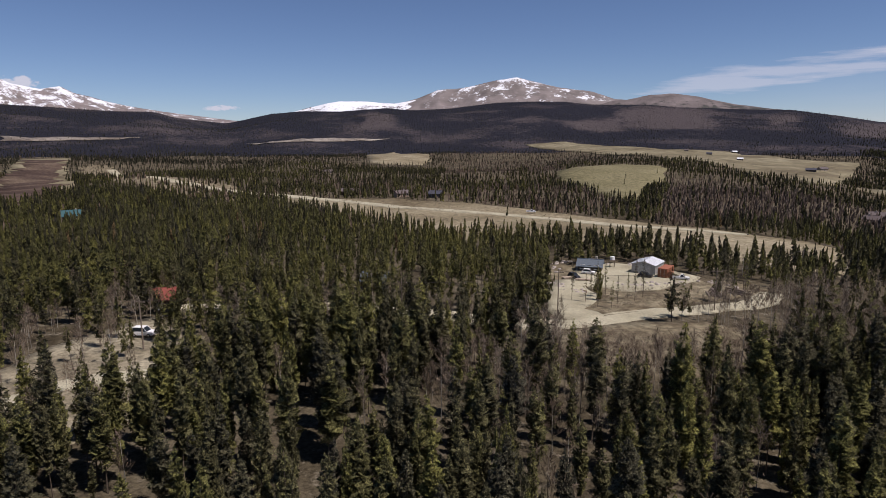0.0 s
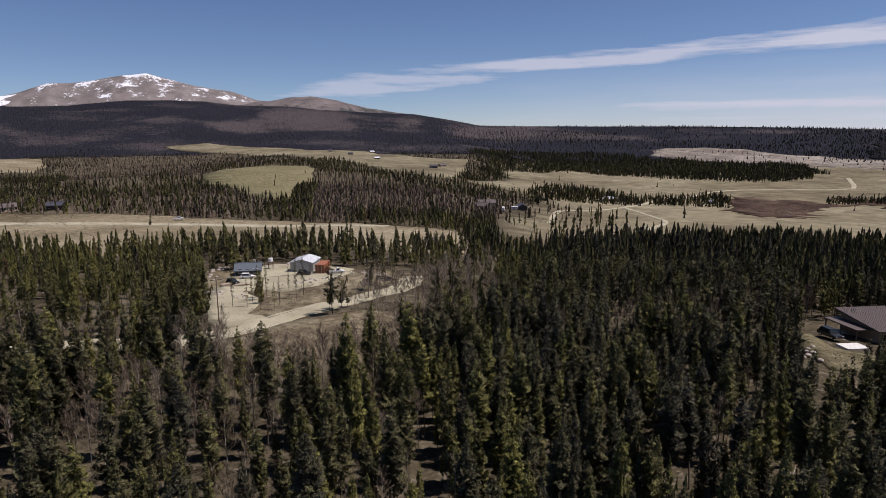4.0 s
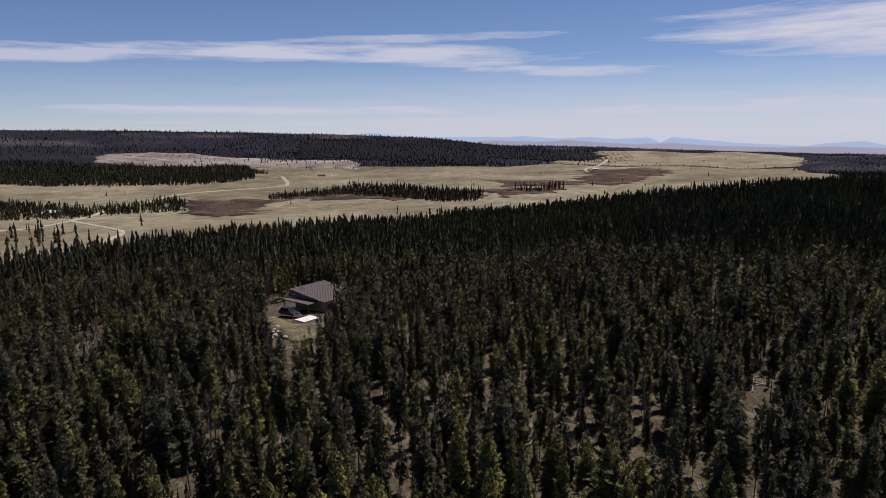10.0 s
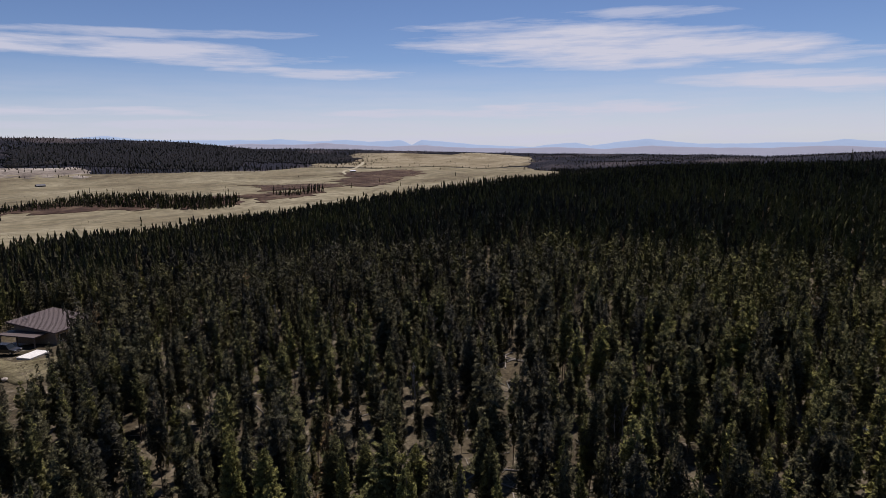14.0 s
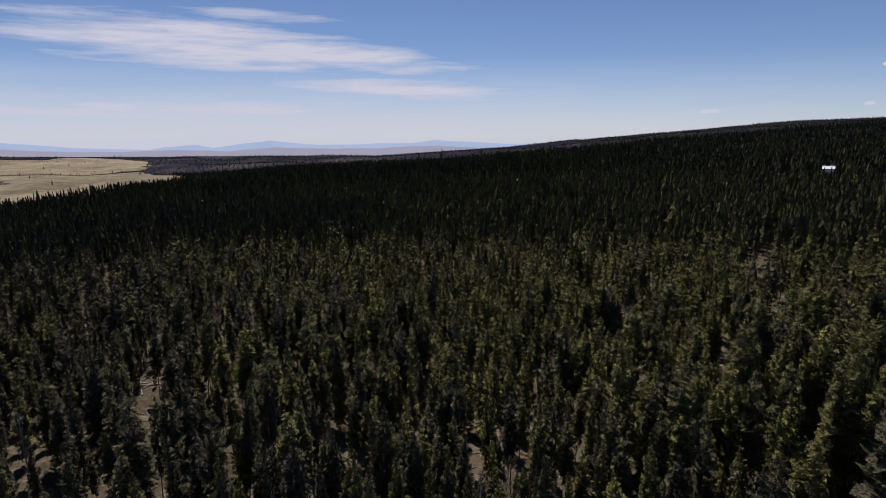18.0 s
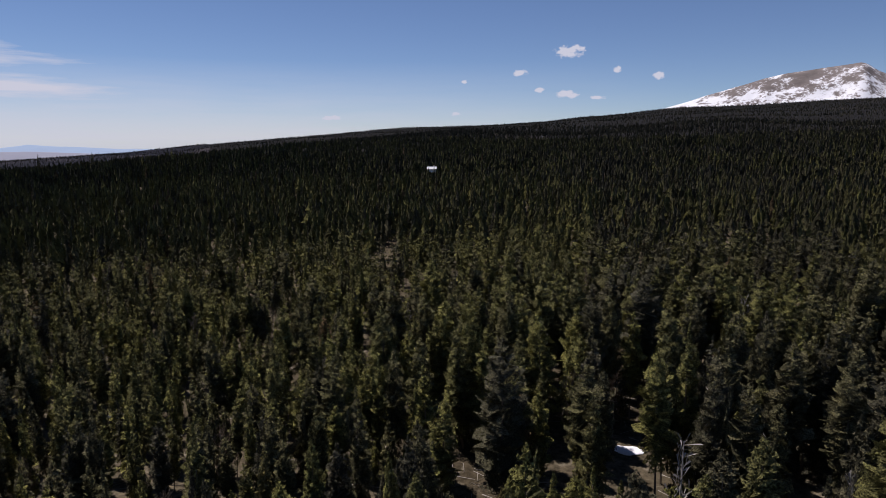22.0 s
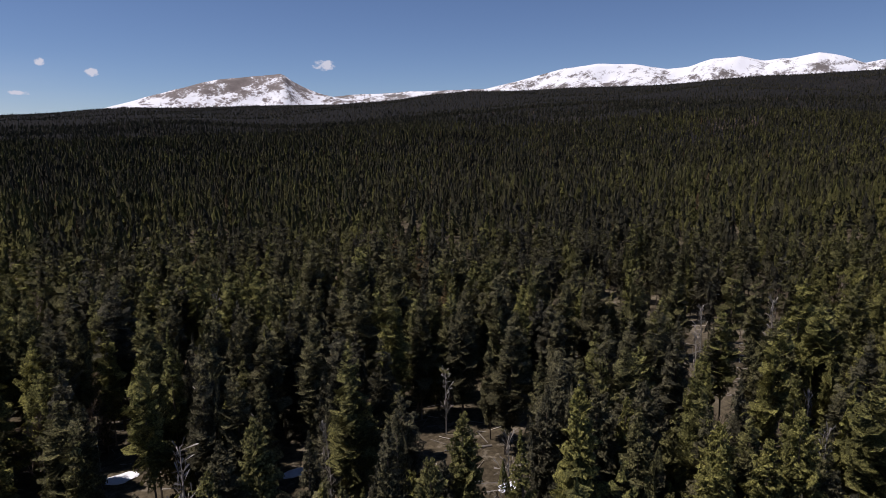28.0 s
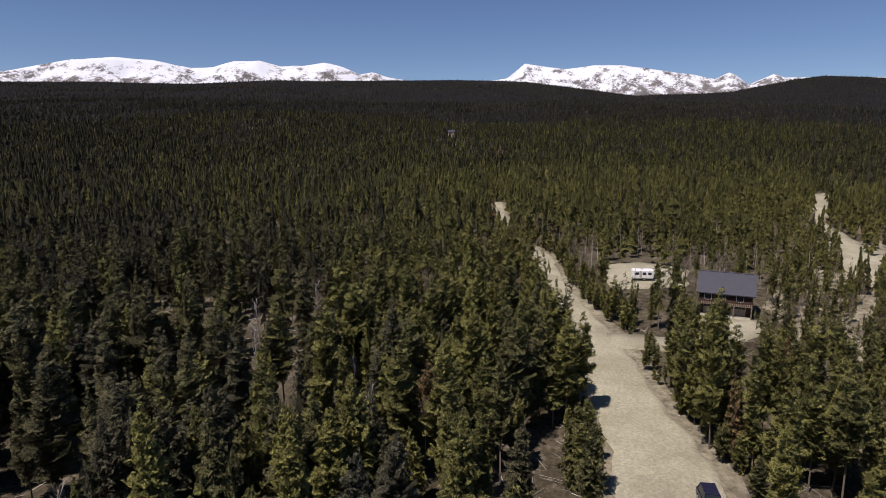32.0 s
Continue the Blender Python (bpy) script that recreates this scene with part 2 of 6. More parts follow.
scree = earth("sandy bank", (0.195, 0.17, 0.12), (0.285, 0.254, 0.18), (0.375, 0.342, 0.25), 0.09, 0.9, (0.13, 0.11, 0.08))

bank_soil = earth("tan soil with dry brush", (0.10, 0.08, 0.055), (0.19, 0.162, 0.108), (0.29, 0.258, 0.178), 0.16, 0.8, (0.085, 0.068, 0.046), .95, (.4, 1.3))
lawn_grass = earth("dry lawn", (0.11, 0.095, 0.055), (0.165, 0.148, 0.09), (0.235, 0.21, 0.135), 0.2, 1.2, (0.10, 0.085, 0.06))


def plain(name, col, rough=.6, metal=0.0, vary=.18, scale=3.0, seams=0.0):
    """Paint, metal, timber or glass with a little wear."""
    m, n, l, b = material(name, rough, metal)
    v = coords(n, l)
    c = ramp(n, l, noise_tex(n, l, v, scale, 5), (.3, tuple(q * (1 - vary) for q in col)), (.7, tuple(min(1, q * (1 + vary)) for q in col)))
    l.new(c, b.inputs["Base Color"])
    return m


roof_pale, roof_blue, roof_brown, roof_dark = plain("pale metal roof", (.62, .64, .66), .4), plain("blue grey shingles", (.10, .12, .14), .8), plain("brown metal roof", (.115, .092, .086), .5), plain("slate metal roof", (.062, .062, .075), .5)
wall_grey, wall_tan, wall_log, wall_white, wall_dark = plain("grey sheet wall", (.38, .37, .35), .6), plain("tan siding", (.36, .29, .22), .8), plain("brown log wall", (.075, .046, .033), .8), plain("white siding", (.72, .72, .70), .6), plain("dark siding", (.07, .06, .055), .8)
orange, rust, teal_roof, red_roof = plain("orange brown steel", (.30, .115, .065), .6), plain("rusty steel", (.25, .11, .06), .8), plain("teal metal roof", (.03, .088, .095), .6), plain("red metal roof", (.22, .055, .04), .5)
glass, tyre_rubber, chrome = plain("dark window glass", (.02, .025, .03), .08), plain("tyre rubber", (.02, .02, .02), .9), plain("bright metal", (.55, .55, .55), .3, .8)
paint_white, paint_navy, paint_black, paint_red = plain("white car paint", (.78, .78, .78), .25), plain("navy car paint", (.018, .018, .04), .2), plain("dark car paint", (.03, .03, .032), .25), plain("red paint", (.35, .05, .04), .4)
concrete, timber, stone, snow = plain("pale concrete", (.62, .61, .58), .85), plain("weathered timber", (.20, .16, .125), .85), plain("granite boulder", (.36, .32, .28), .9, vary=.35), plain("old snow", (.80, .82, .86), .7, vary=.08)
garage_grey, lamp_glass = plain("grey garage door", (.26, .23, .21), .6), plain("lamp glass", (.6, .5, .4), .1)


# ---- terrain: ground height over the plan, by bearing (degrees from +y towards +x) and range ----
EYE_Z = 36.0
BEAR = (-75, -36, 30, 45, 75, 85, 95, 104, 118, 140, 155, 165, 200, 240, 285)
RINGS = {
    200: (0, -3, -3, -7, -8, -5, -2, 0, 0, 0, 1, 1, 1, 1, 0),
    350: (4, -8, -9, -22, -24, -19, -12, -6, -2, 3, 4, 4, 4, 7, 4),
    600: (12, -12, -12, -37, -42, -38, -29, -16, -2, 12, 15, 14, 14, 20, 12),
    1000: (40, -12, -12, -42, -42, -42, -40, -34, -26, -8, 15, 28, 36, 60, 40),
    1600: (90, -11, -11, -40, -40, -40, -40, -42, -40, -28, 12, 42, 78, 130, 90),
}
SKYLINE = ((-75, 4.5), (-60, 3.4), (-45, 2.7), (-35, 2.6), (-27, 2.2), (-24.4, 2.2), (-22.8, 1.7), (-18.8, 1.2), (-17.4, 1.5), (-15, 2.1), (-12.6, 2.35), (-9, 2.3),
           (-5, 2.6), (-2.7, 2.4), (1, 2.5), (5, 2.95), (8.4, 3.05), (11, 3.0), (13.3, 2.75), (17.6, 2.65), (20.3, 2.3), (28.7, 1.95), (32.5, 1.3),
           (34.7, 0.9), (44.7, 0.8), (58, 0.6), (69, 0.35), (78, -0.15), (84, -0.75), (100, -1.2), (118, -1.5), (128, -1.7), (140, -0.9), (148, -0.1), (155, 0.4), (163, 1.0),
           (171, 1.25), (175.7, 1.55), (178.8, 1.95), (187.6, 2.55), (195, 2.75), (204.5, 3.1), (209.5, 3.5), (212, 3.85), (224.5, 4.3), (237.9, 4.65),
           (250, 4.95), (255, 5.05), (261.6, 4.7), (267.4, 4.0), (271.2, 3.45), (278.7, 3.5), (283, 4.35), (285, 4.5))
NA = 900
GA = np.linspace(-75, 285, NA, endpoint=False)
GR = np.concatenate([np.linspace(0, 120, 25)[1:], 120 * np.exp(np.linspace(0, np.log(3300 / 120), 111))[1:]])


def make_heights():
    rings = np.array([0, 100, *RINGS, 2700, 3300], float)
    table = [np.zeros(NA), np.zeros(NA)]
    for row in RINGS.values():
        table.append(np.interp(GA, (*BEAR, 285.01), (*row, row[0])))
    el = np.interp(GA, *zip(*SKYLINE))
    crest = np.tan(np.radians(el)) * 2700 + EYE_Z - np.where((GA > -50) & (GA < 146), 7, 12)
    table += [crest, crest - 120]
    table = np.array(table)
    fine = np.array([np.interp(GR, rings, table[:, i]) for i in range(NA)])
    near = GR < 2450
    for n in range(40):      # round off the breaks of slope, the crest stays crisp
        pad = np.concatenate([fine[:, :1], fine, fine[:, -1:]], 1)
        soft = (pad[:, :-2] + pad[:, 1:-1] * 2 + pad[:, 2:]) / 4
        fine = np.where(near[None], soft, fine)
    for n in range(30):
        soft = (np.roll(fine, 1, 0) + fine * 2 + np.roll(fine, -1, 0)) / 4
        fine = np.where((GR < 2000)[None], soft, fine)
    a, r = np.radians(GA)[:, None], GR[None]
    x, y = r * np.sin(a), r * np.cos(a)
    bumps = np.zeros_like(x)
    rng = np.random.default_rng(5)
    for wave, amp in ((900, 9), (520, 6), (260, 3), (130, 1.3), (60, 0.5), (28, 0.22)):
        for k in range(3):
            th, ph = rng.uniform(0, 6.28, 2)
            bumps += amp * np.sin((x * np.cos(th) + y * np.sin(th)) * 6.283 / wave * rng.uniform(.8, 1.25) + ph) / 2 * np.clip((r - wave * .35) / (wave * 1.5 + 1), 0, 1)
    bumps *= np.where(r > 2400, np.clip((2700 - r) / 300, 0, 1) * .8 + .2, 1) * np.clip((r - 40) / 700, 0.05, 1)
    return fine + bumps * np.where((GA < 102) & (GA > 35), .55, .8)[:, None]


HEIGHTS = make_heights()


def ground_z(x, y):
    """Height of the ground sheet at x, y (arrays or numbers)."""
    x, y = np.asarray(x, float), np.asarray(y, float)
    r = np.hypot(x, y)
    a = (np.degrees(np.arctan2(x, y)) + 75) % 360 / 360 * NA
    i = np.floor(a).astype(int) % NA
    fa = a - np.floor(a)
    k = np.clip(np.searchsorted(GR, r) - 1, 0, len(GR) - 2)
    fr = np.clip((r - GR[k]) / (GR[k + 1] - GR[k]), 0, 1)
    j = (i + 1) % NA
    return (HEIGHTS[i, k] * (1 - fa) + HEIGHTS[j, k] * fa) * (1 - fr) + (HEIGHTS[i, k + 1] * (1 - fa) + HEIGHTS[j, k + 1] * fa) * fr


# ---- making meshes ----
def mesh_ob(name, verts, tris, mats, index=None, tint=None, smooth=False):
    """An object from arrays of corners and triangles."""
    me = bpy.data.meshes.new(name)
    verts, tris = np.ascontiguousarray(verts, np.float32), np.ascontiguousarray(tris, np.int32)
    k = tris.shape[1]
    me.vertices.add(len(verts))
    me.vertices.foreach_set("co", verts.ravel())
    me.loops.add(tris.size)
    me.loops.foreach_set("vertex_index", tris.ravel())
    me.polygons.add(len(tris))
    me.polygons.foreach_set("loop_start", np.arange(0, tris.size, k, dtype=np.int32))
    me.polygons.foreach_set("loop_total", np.full(len(tris), k, np.int32))
    if index is not None:
        me.polygons.foreach_set("material_index", np.ascontiguousarray(index, np.int32))
    me.polygons.foreach_set("use_smooth", np.full(len(tris), smooth))
    for m in mats:
        me.materials.append(m)
    if tint is not None:
        at = me.attributes.new("tint", "FLOAT", "POINT")
        at.data.foreach_set("value", np.ascontiguousarray(tint, np.float32))
    me.update(calc_edges=True)
    me.validate()
    return new(name, me)


# ---- the ground sheet ----
HILL_BRUSH = ([(627, 2335), (720, 2480), (800, 2560), (914, 2468), (891, 2217), (809, 1943), (711, 1958), (639, 2005), (580, 2120)], [(-312, 2461), (-271, 2560), (-174, 2375), (-168, 2036), (-245, 2072)],
              [(422, 2087), (559, 2268), (606, 2145), (524, 1913), (390, 1921)], [(1093, 2093), (1166, 2091), (1088, 1916), (996, 1903)], [(1252, 2046), (1420, 2150), (1560, 2000), (1500, 1760), (1312, 1740), (1113, 1736)])


def inside(poly, x, y):
    """Which of the points lie in the polygon."""
    px, py = np.array(poly, float).T
    hit = np.zeros(np.shape(x), bool)
    for x0, y0, x1, y1 in zip(px, py, np.roll(px, -1), np.roll(py, -1)):
        if y0 != y1:
            hit ^= ((y0 > y) != (y1 > y)) & (x < (x1 - x0) * (y - y0) / (y1 - y0) + x0)
    return hit


def build_ground():
    a = np.radians(GA)[:, None]
    x, y = GR[None] * np.sin(a), GR[None] * np.cos(a)
    v = np.stack([x, y, HEIGHTS], 2).reshape(-1, 3)
    nr = len(GR)
    i, k = np.meshgrid(np.arange(NA), np.arange(nr - 1), indexing="ij")
    j = (i + 1) % NA
    quads = np.stack([i * nr + k, i * nr + k + 1, j * nr + k + 1, j * nr + k], 2).reshape(-1, 4)
    v = np.vstack([v, [(0, 0, HEIGHTS[:, 0].mean())]])
    cap = np.stack([np.arange(NA) * nr, (np.arange(NA) + 1) % NA * nr, np.full(NA, len(v) - 1), np.full(NA, len(v) - 1)], 1)
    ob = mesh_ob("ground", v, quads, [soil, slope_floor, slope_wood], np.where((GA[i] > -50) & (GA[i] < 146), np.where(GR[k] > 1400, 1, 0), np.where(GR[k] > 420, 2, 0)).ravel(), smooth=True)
    centre = mesh_ob("ground", v[np.r_[cap[:, 0], len(v) - 1]], np.stack([np.arange(NA), np.full(NA, NA), (np.arange(NA) + 1) % NA], 1), [soil], smooth=True)
    bm = bmesh.new()
    bm.from_mesh(ob.data)
    bm.from_mesh(centre.data)
    bmesh.ops.remove_doubles(bm, verts=[w for w in bm.verts if w.co.xy.length < GR[0] + .1], dist=0.001)
    bmesh.ops.recalc_face_normals(bm, faces=bm.faces)
    bm.to_mesh(ob.data)
    bm.free()
    bpy.data.objects.remove(centre)
    co = np.empty(len(ob.data.vertices) * 3, np.float32)      # where leafless brush takes over from conifers
    ob.data.vertices.foreach_get("co", co)
    X, Y = co.reshape(-1, 3)[:, 0], co.reshape(-1, 3)[:, 1]
    A = np.degrees(np.arctan2(X, Y))
    share = (.1 * np.clip((np.hypot(X, Y) - 1900) / 500, 0, 1) - .07) * np.clip((A - 28) / 8, 0, 1) * np.clip((86 - A) / 8, 0, 1)
    for poly in HILL_BRUSH:
        p = np.array(poly, float)
        for grow in (.75, 1.0, 1.25):
            share = share + .085 * inside(list(map(tuple, p.mean(0) + (p - p.mean(0)) * grow)), X, Y)
    ob.data.attributes.new("brush", "FLOAT", "POINT").data.foreach_set("value", np.ascontiguousarray(share, np.float32))
    return tagged(ob, "brown forest floor with fallen needles rising to wooded hills", "ground", kind="structure")


def ragged(poly, step, amp, seed):
    """The polygon's outline cut into short steps that wander."""
    rng, out = np.random.default_rng(seed), []
    for p, q in zip(poly, poly[1:] + poly[:1]):
        p, q = np.array(p, float), np.array(q, float)
        n = max(1, int(np.linalg.norm(q - p) / step))
        for k in range(n):
            out.append(tuple(p + (q - p) * k / n + (rng.normal(0, amp, 2) if k else 0)))
    return out


def patch(name, poly, mat, label, lift=0.2, cell=14.0, step=9.0, amp=1.5, seed=0):
    """A sheet of another cover, draped over the ground."""
    bm = bmesh.new()
    bm.faces.new([bm.verts.new((*p, 0)) for p in ragged(poly, step, amp, seed)])
    bmesh.ops.triangulate(bm, faces=bm.faces)
    for n in range(7):
        long = [e for e in bm.edges if e.calc_length() > cell]
        if not long:
            break
        bmesh.ops.subdivide_edges(bm, edges=long, cuts=1)
        bmesh.ops.triangulate(bm, faces=bm.faces)
    xy = np.array([w.co.xy for w in bm.verts])
    z = ground_z(xy[:, 0], xy[:, 1]) + lift + np.hypot(*xy.T) * 0.0007
    for w, h in zip(bm.verts, z):
        w.co.z = h
    rim = bmesh.ops.extrude_edge_only(bm, edges=[e for e in bm.edges if e.is_boundary])
    for w in rim["geom"]:
        if isinstance(w, bmesh.types.BMVert):
            w.co.z -= 1.2
    for f in bm.faces:
        f.smooth = True
    bmesh.ops.recalc_face_normals(bm, faces=bm.faces)
    if sum(f.normal.z for f in bm.faces) < 0:
        bmesh.ops.reverse_faces(bm, faces=bm.faces)
    me = bpy.data.meshes.new(name)
    bm.to_mesh(me)
    bm.free()
    me.materials.append(mat)
    return tagged(new(name, me), label, "meadow", kind="structure")


def smooth_line(pts, step):
    """A Catmull-Rom line through the points."""
    p = np.array(pts, float)
    p = np.vstack([2 * p[0] - p[1], p, 2 * p[-1] - p[-2]])
    out = []
    for a, b, c, d in zip(p, p[1:], p[2:], p[3:]):
        n = max(2, int(np.linalg.norm((c - b)[:2]) / step))
        for t in np.arange(n) / n:
            out.append(0.5 * (2 * b + (c - a) * t + (2 * a - 5 * b + 4 * c - d) * t ** 2 + (3 * b - a - 3 * c + d) * t ** 3))
    return np.array(out + [p[-2]])


def road(name, pts, mat, label, lift=0.2, step=3.0, seed=1, clear=True):
    """A gravel ribbon: points of x, y, width. Crowned, with wandering edges and worn wheel ruts."""
    rng = np.random.default_rng(seed)
    c = smooth_line(pts, step)
    d = np.gradient(c[:, :2], axis=0)
    d /= np.linalg.norm(d, axis=1)[:, None]
    side = np.stack([d[:, 1], -d[:, 0]], 1)
    across = np.array([-0.54, -0.5, -0.42, -0.27, -0.17, 0, 0.17, 0.27, 0.42, 0.5, 0.54])
    relief = np.array([-1.0, -0.16, 0.0, -0.03, 0.03, 0.06, 0.03, -0.03, 0.0, -0.16, -1.0])
    w = c[:, 2, None] * across[None] + rng.normal(0, 0.3, (len(c), 2)).repeat((6, 5), 1) * (np.abs(across) > 0.4)
    x = c[:, 0, None] + side[:, 0, None] * w
    y = c[:, 1, None] + side[:, 1, None] * w
    z = ground_z(x, y) + lift + relief[None] + np.hypot(x, y) * 0.0009
    v = np.stack([x, y, z], 2).reshape(-1, 3)
    i, k = np.meshgrid(np.arange(len(c) - 1), np.arange(10), indexing="ij")
    q = np.stack([i * 11 + k, i * 11 + k + 1, i * 11 + 12 + k, i * 11 + 11 + k], 2).reshape(-1, 4)[:, ::-1]
    ob = mesh_ob(name, v, q, [mat], smooth=True)
    if clear:
        ROADS.append(c)
    return tagged(ob, label, "road", kind="structure")


ROADS = []
build_ground()
DRIVE = [(-128, 17), (-128, 28), (-120, 27), (-112, 20), (-106, 11), (-104, 0), (-112, -1), (-112, 11), (-118, 14)]
LOT = [(-146, 0), (-152, 16), (-170, 19), (-178, 6), (-172, -2), (-160, -4)]
VALLEY = [(126, 170), (166, 169), (221, 180), (329, 189), (402, 148), (484, 120), (590, 75), (638, -43), (662, -166), (965, -377), (1250, -460), (1466, -476), (1540, -135),
          (1600, 60), (1430, 215), (1350, 360), (1400, 650), (1180, 990), (950, 1100), (700, 1000), (560, 729), (378, 581), (420, 480), (330, 400), (220, 300)]
CORRIDOR = [(-133, 470), (-92, 458), (-35, 452), (41, 389), (70, 355), (111, 291), (130, 273), (152, 237), (128, 191), (111, 171), (88, 185), (77, 205), (61, 214), (40, 224), (3, 236), (-43, 320), (-98, 420)]
YARD = [(24, 118), (22, 127), (25, 146), (29, 157), (36, 161), (39, 178), (52, 183), (64, 174), (69, 162), (65, 156), (52, 146), (42, 145), (36, 151), (35, 136), (30, 128), (33, 120)]
BANK = [(36, 137), (36, 150), (42, 145), (52, 146), (65, 156), (69, 162), (76, 154), (80, 148), (74, 142), (55, 132), (41, 126), (33, 122), (30, 128)]
BOULDER_BANK = [(30, 179), (37, 184), (39, 172), (36, 161), (29, 151), (26, 158)]
BRUSH = [(23, 112), (35, 117), (46, 118), (60, 114), (60, 104), (54, 94), (42, 88), (30, 87), (21, 92), (20, 104)]
GREEN = [(131, 717), (188, 878), (254, 890), (287, 822), (268, 748), (230, 643), (185, 559), (131, 416), (119, 441), (123, 601), (118, 646)]
FIELD = [(-172, 1435), (-117, 1565), (-27, 1322), (-24, 1170), (-31, 1044), (-115, 1041), (-126, 1051)]
RANCH = [(219, 1664), (328, 1685), (404, 1518), (488, 1400), (636, 1396), (621, 1119), (715, 1076), (651, 986), (559, 846), (377, 597), (361, 616), (368, 791), (372, 993), (361, 1268), (274, 1406)]
HIGHWAY_EDGE = [(-570, 1000), (-529, 991), (-302, 691), (-184, 559), (-116, 351), (-201, 459), (-354, 661), (-494, 866), (-514, 880)]
BOG_BANK = [(-772, 1156), (-677, 1153), (-536, 881), (-415, 703), (-317, 536), (-261, 380), (-330, 410), (-536, 756)]
BOG = [(-713, 1082), (-645, 1081), (-505, 811), (-342, 549), (-271, 381), (-310, 400), (-436, 613), (-528, 745)]
CLEARING = [(-357, 96), (-366, 106), (-330, 98), (-297, 87), (-262, 75), (-237, 75), (-218, 74), (-216, 79), (-215, 88), (-176, 74), (-160, 60), (-167, 53), (-192, 60), (-225, 67), (-262, 71), (-300, 79)]
LAWN = [(102, 45), (110, 45), (116, 48), (114, 54), (121, 62), (116, 63), (108, 55), (101, 48)]
WOODS_PLAN = ([(509, 716), (630, 818), (776, 878), (855, 895), (866, 768), (861, 640), (913, 556), (1003, 551), (1258, 656), (1382, 783), (1237, 910), (1292, 1190), (1223, 1304), (880, 1330)],
         [(429, 532), (512, 591), (543, 584), (541, 481), (500, 431), (439, 461), (399, 476)],
         [(548, 475), (596, 457), (655, 452), (643, 428), (578, 388), (536, 426), (510, 443)],
         [(756, 387), (818, 356), (897, 315), (870, 219), (801, 142), (780, 103), (727, 102), (714, 146), (750, 189), (781, 227), (810, 301), (778, 347), (729, 365)],
         [(830, 73), (855, 32), (867, 1), (829, 1), (803, 44)],
         [(1422, 741), (1928, 960), (2280, 988), (2600, 500), (2600, 100), (2120, -182), (1893, -192), (1657, -93), (1707, -15), (1797, 193), (1425, 203), (1340, 351), (1427, 429), (1485, 644)])
patch("valley_meadow", VALLEY, grass_valley, "wide pale dry grass valley floor", cell=40, step=25, amp=5)
patch("road_verge", CORRIDOR, grass_dry, "tan dry grass strip beside the highway", cell=20, step=12, amp=2.5)
patch("yard", YARD, gravel, "bare sandy gravel yard round the sheds", lift=.25, cell=5, step=4, amp=.6)
patch("sandy_bank", BANK, bank_soil, "sandy bank with dry scrub below the yard", cell=4, step=3, amp=1.5)
patch("boulder_bank", BOULDER_BANK, bank_soil, "tan slope strewn with pale boulders beside the drive", cell=4, step=3, amp=.8)
patch("brush_clearing", BRUSH, bank_soil, "dry grass clearing with low scrub", cell=5, step=4, amp=1)
patch("green_meadow", GREEN, grass_green, "smooth olive green hay meadow", cell=30, step=20, amp=4)
patch("far_field", FIELD, grass_dry, "pale dry field among the woods", cell=40, step=20, amp=4)
patch("ranch_meadow", RANCH, grass_valley, "pale dry ranch meadow below the hills", cell=40, step=20, amp=4)
patch("highway_verge", HIGHWAY_EDGE, bank_soil, "brown grassy verge beside the highway", cell=20, step=12, amp=3)
patch("bog_bank", BOG_BANK, grass_valley, "tan grass round the wet meadow", lift=.1, cell=30, step=16, amp=5)
patch("bog", BOG, bog_ground, "dark red-brown wet meadow", lift=.7, cell=30, step=16, amp=7)
patch("gravel_clearing", CLEARING, gravel, "pale gravel track through the trees", lift=.3, cell=8, step=6, amp=1)
patch("lawn", LAWN, lawn_grass, "dry grass lawn in front of the house", cell=4, step=3, amp=.5)
road("highway", [(-500, 945, 12), (-329, 700, 11), (-237, 585, 11), (-173, 520, 10), (-103, 463, 11), (-75, 446, 10), (-30, 392, 10), (5, 365, 9), (37, 347, 9), (63, 320, 9), (85, 293, 8), (107, 280, 7), (130, 262, 6)], gravel, "pale unpaved county road running past the forest", lift=.6, step=8)
road("gravel_road", [(-60, 133, 6), (-30, 133, 6), (-15, 129, 6.5), (-3, 125, 7), (6, 120, 7), (14, 117, 7), (23, 117, 7), (31, 119.5, 7), (43, 125, 6.5), (56, 129, 6), (70, 134, 6), (78, 144, 6)], gravel, "pale gravel road below the yard", lift=.2)
road("dirt_road", [(-25, 9.5, 12), (-61, 6.8, 11.5), (-70, 5.4, 10.8), (-77, 3.6, 10), (-89, 1.2, 9.4), (-110, -3.2, 8.2), (-125, -8, 7.2), (-150, -15, 6.5), (-180, -21.5, 6), (-204, -35, 6), (-239, -44, 6), (-290, -56, 6)], gravel, "wide pale gravel road between the pines", lift=.2)
road("road_shoulder", [(-25, 9.5, 17), (-61, 6.8, 16.5), (-70, 5.4, 15.8), (-77, 3.6, 15), (-89, 1.2, 14.4), (-110, -3.2, 13.2), (-125, -8, 12.2), (-150, -15, 11.5), (-180, -21.5, 11), (-204, -35, 11), (-239, -44, 11), (-290, -56, 11)], scree, "sandy shoulder with dry grass beside the gravel road", lift=.08, clear=False)
road("track", [(-80, 75, 5), (-61, 80, 5), (-57, 86, 5), (-51, 90, 5), (-40, 92, 5)], gravel, "pale gravel drive seen between the trees")

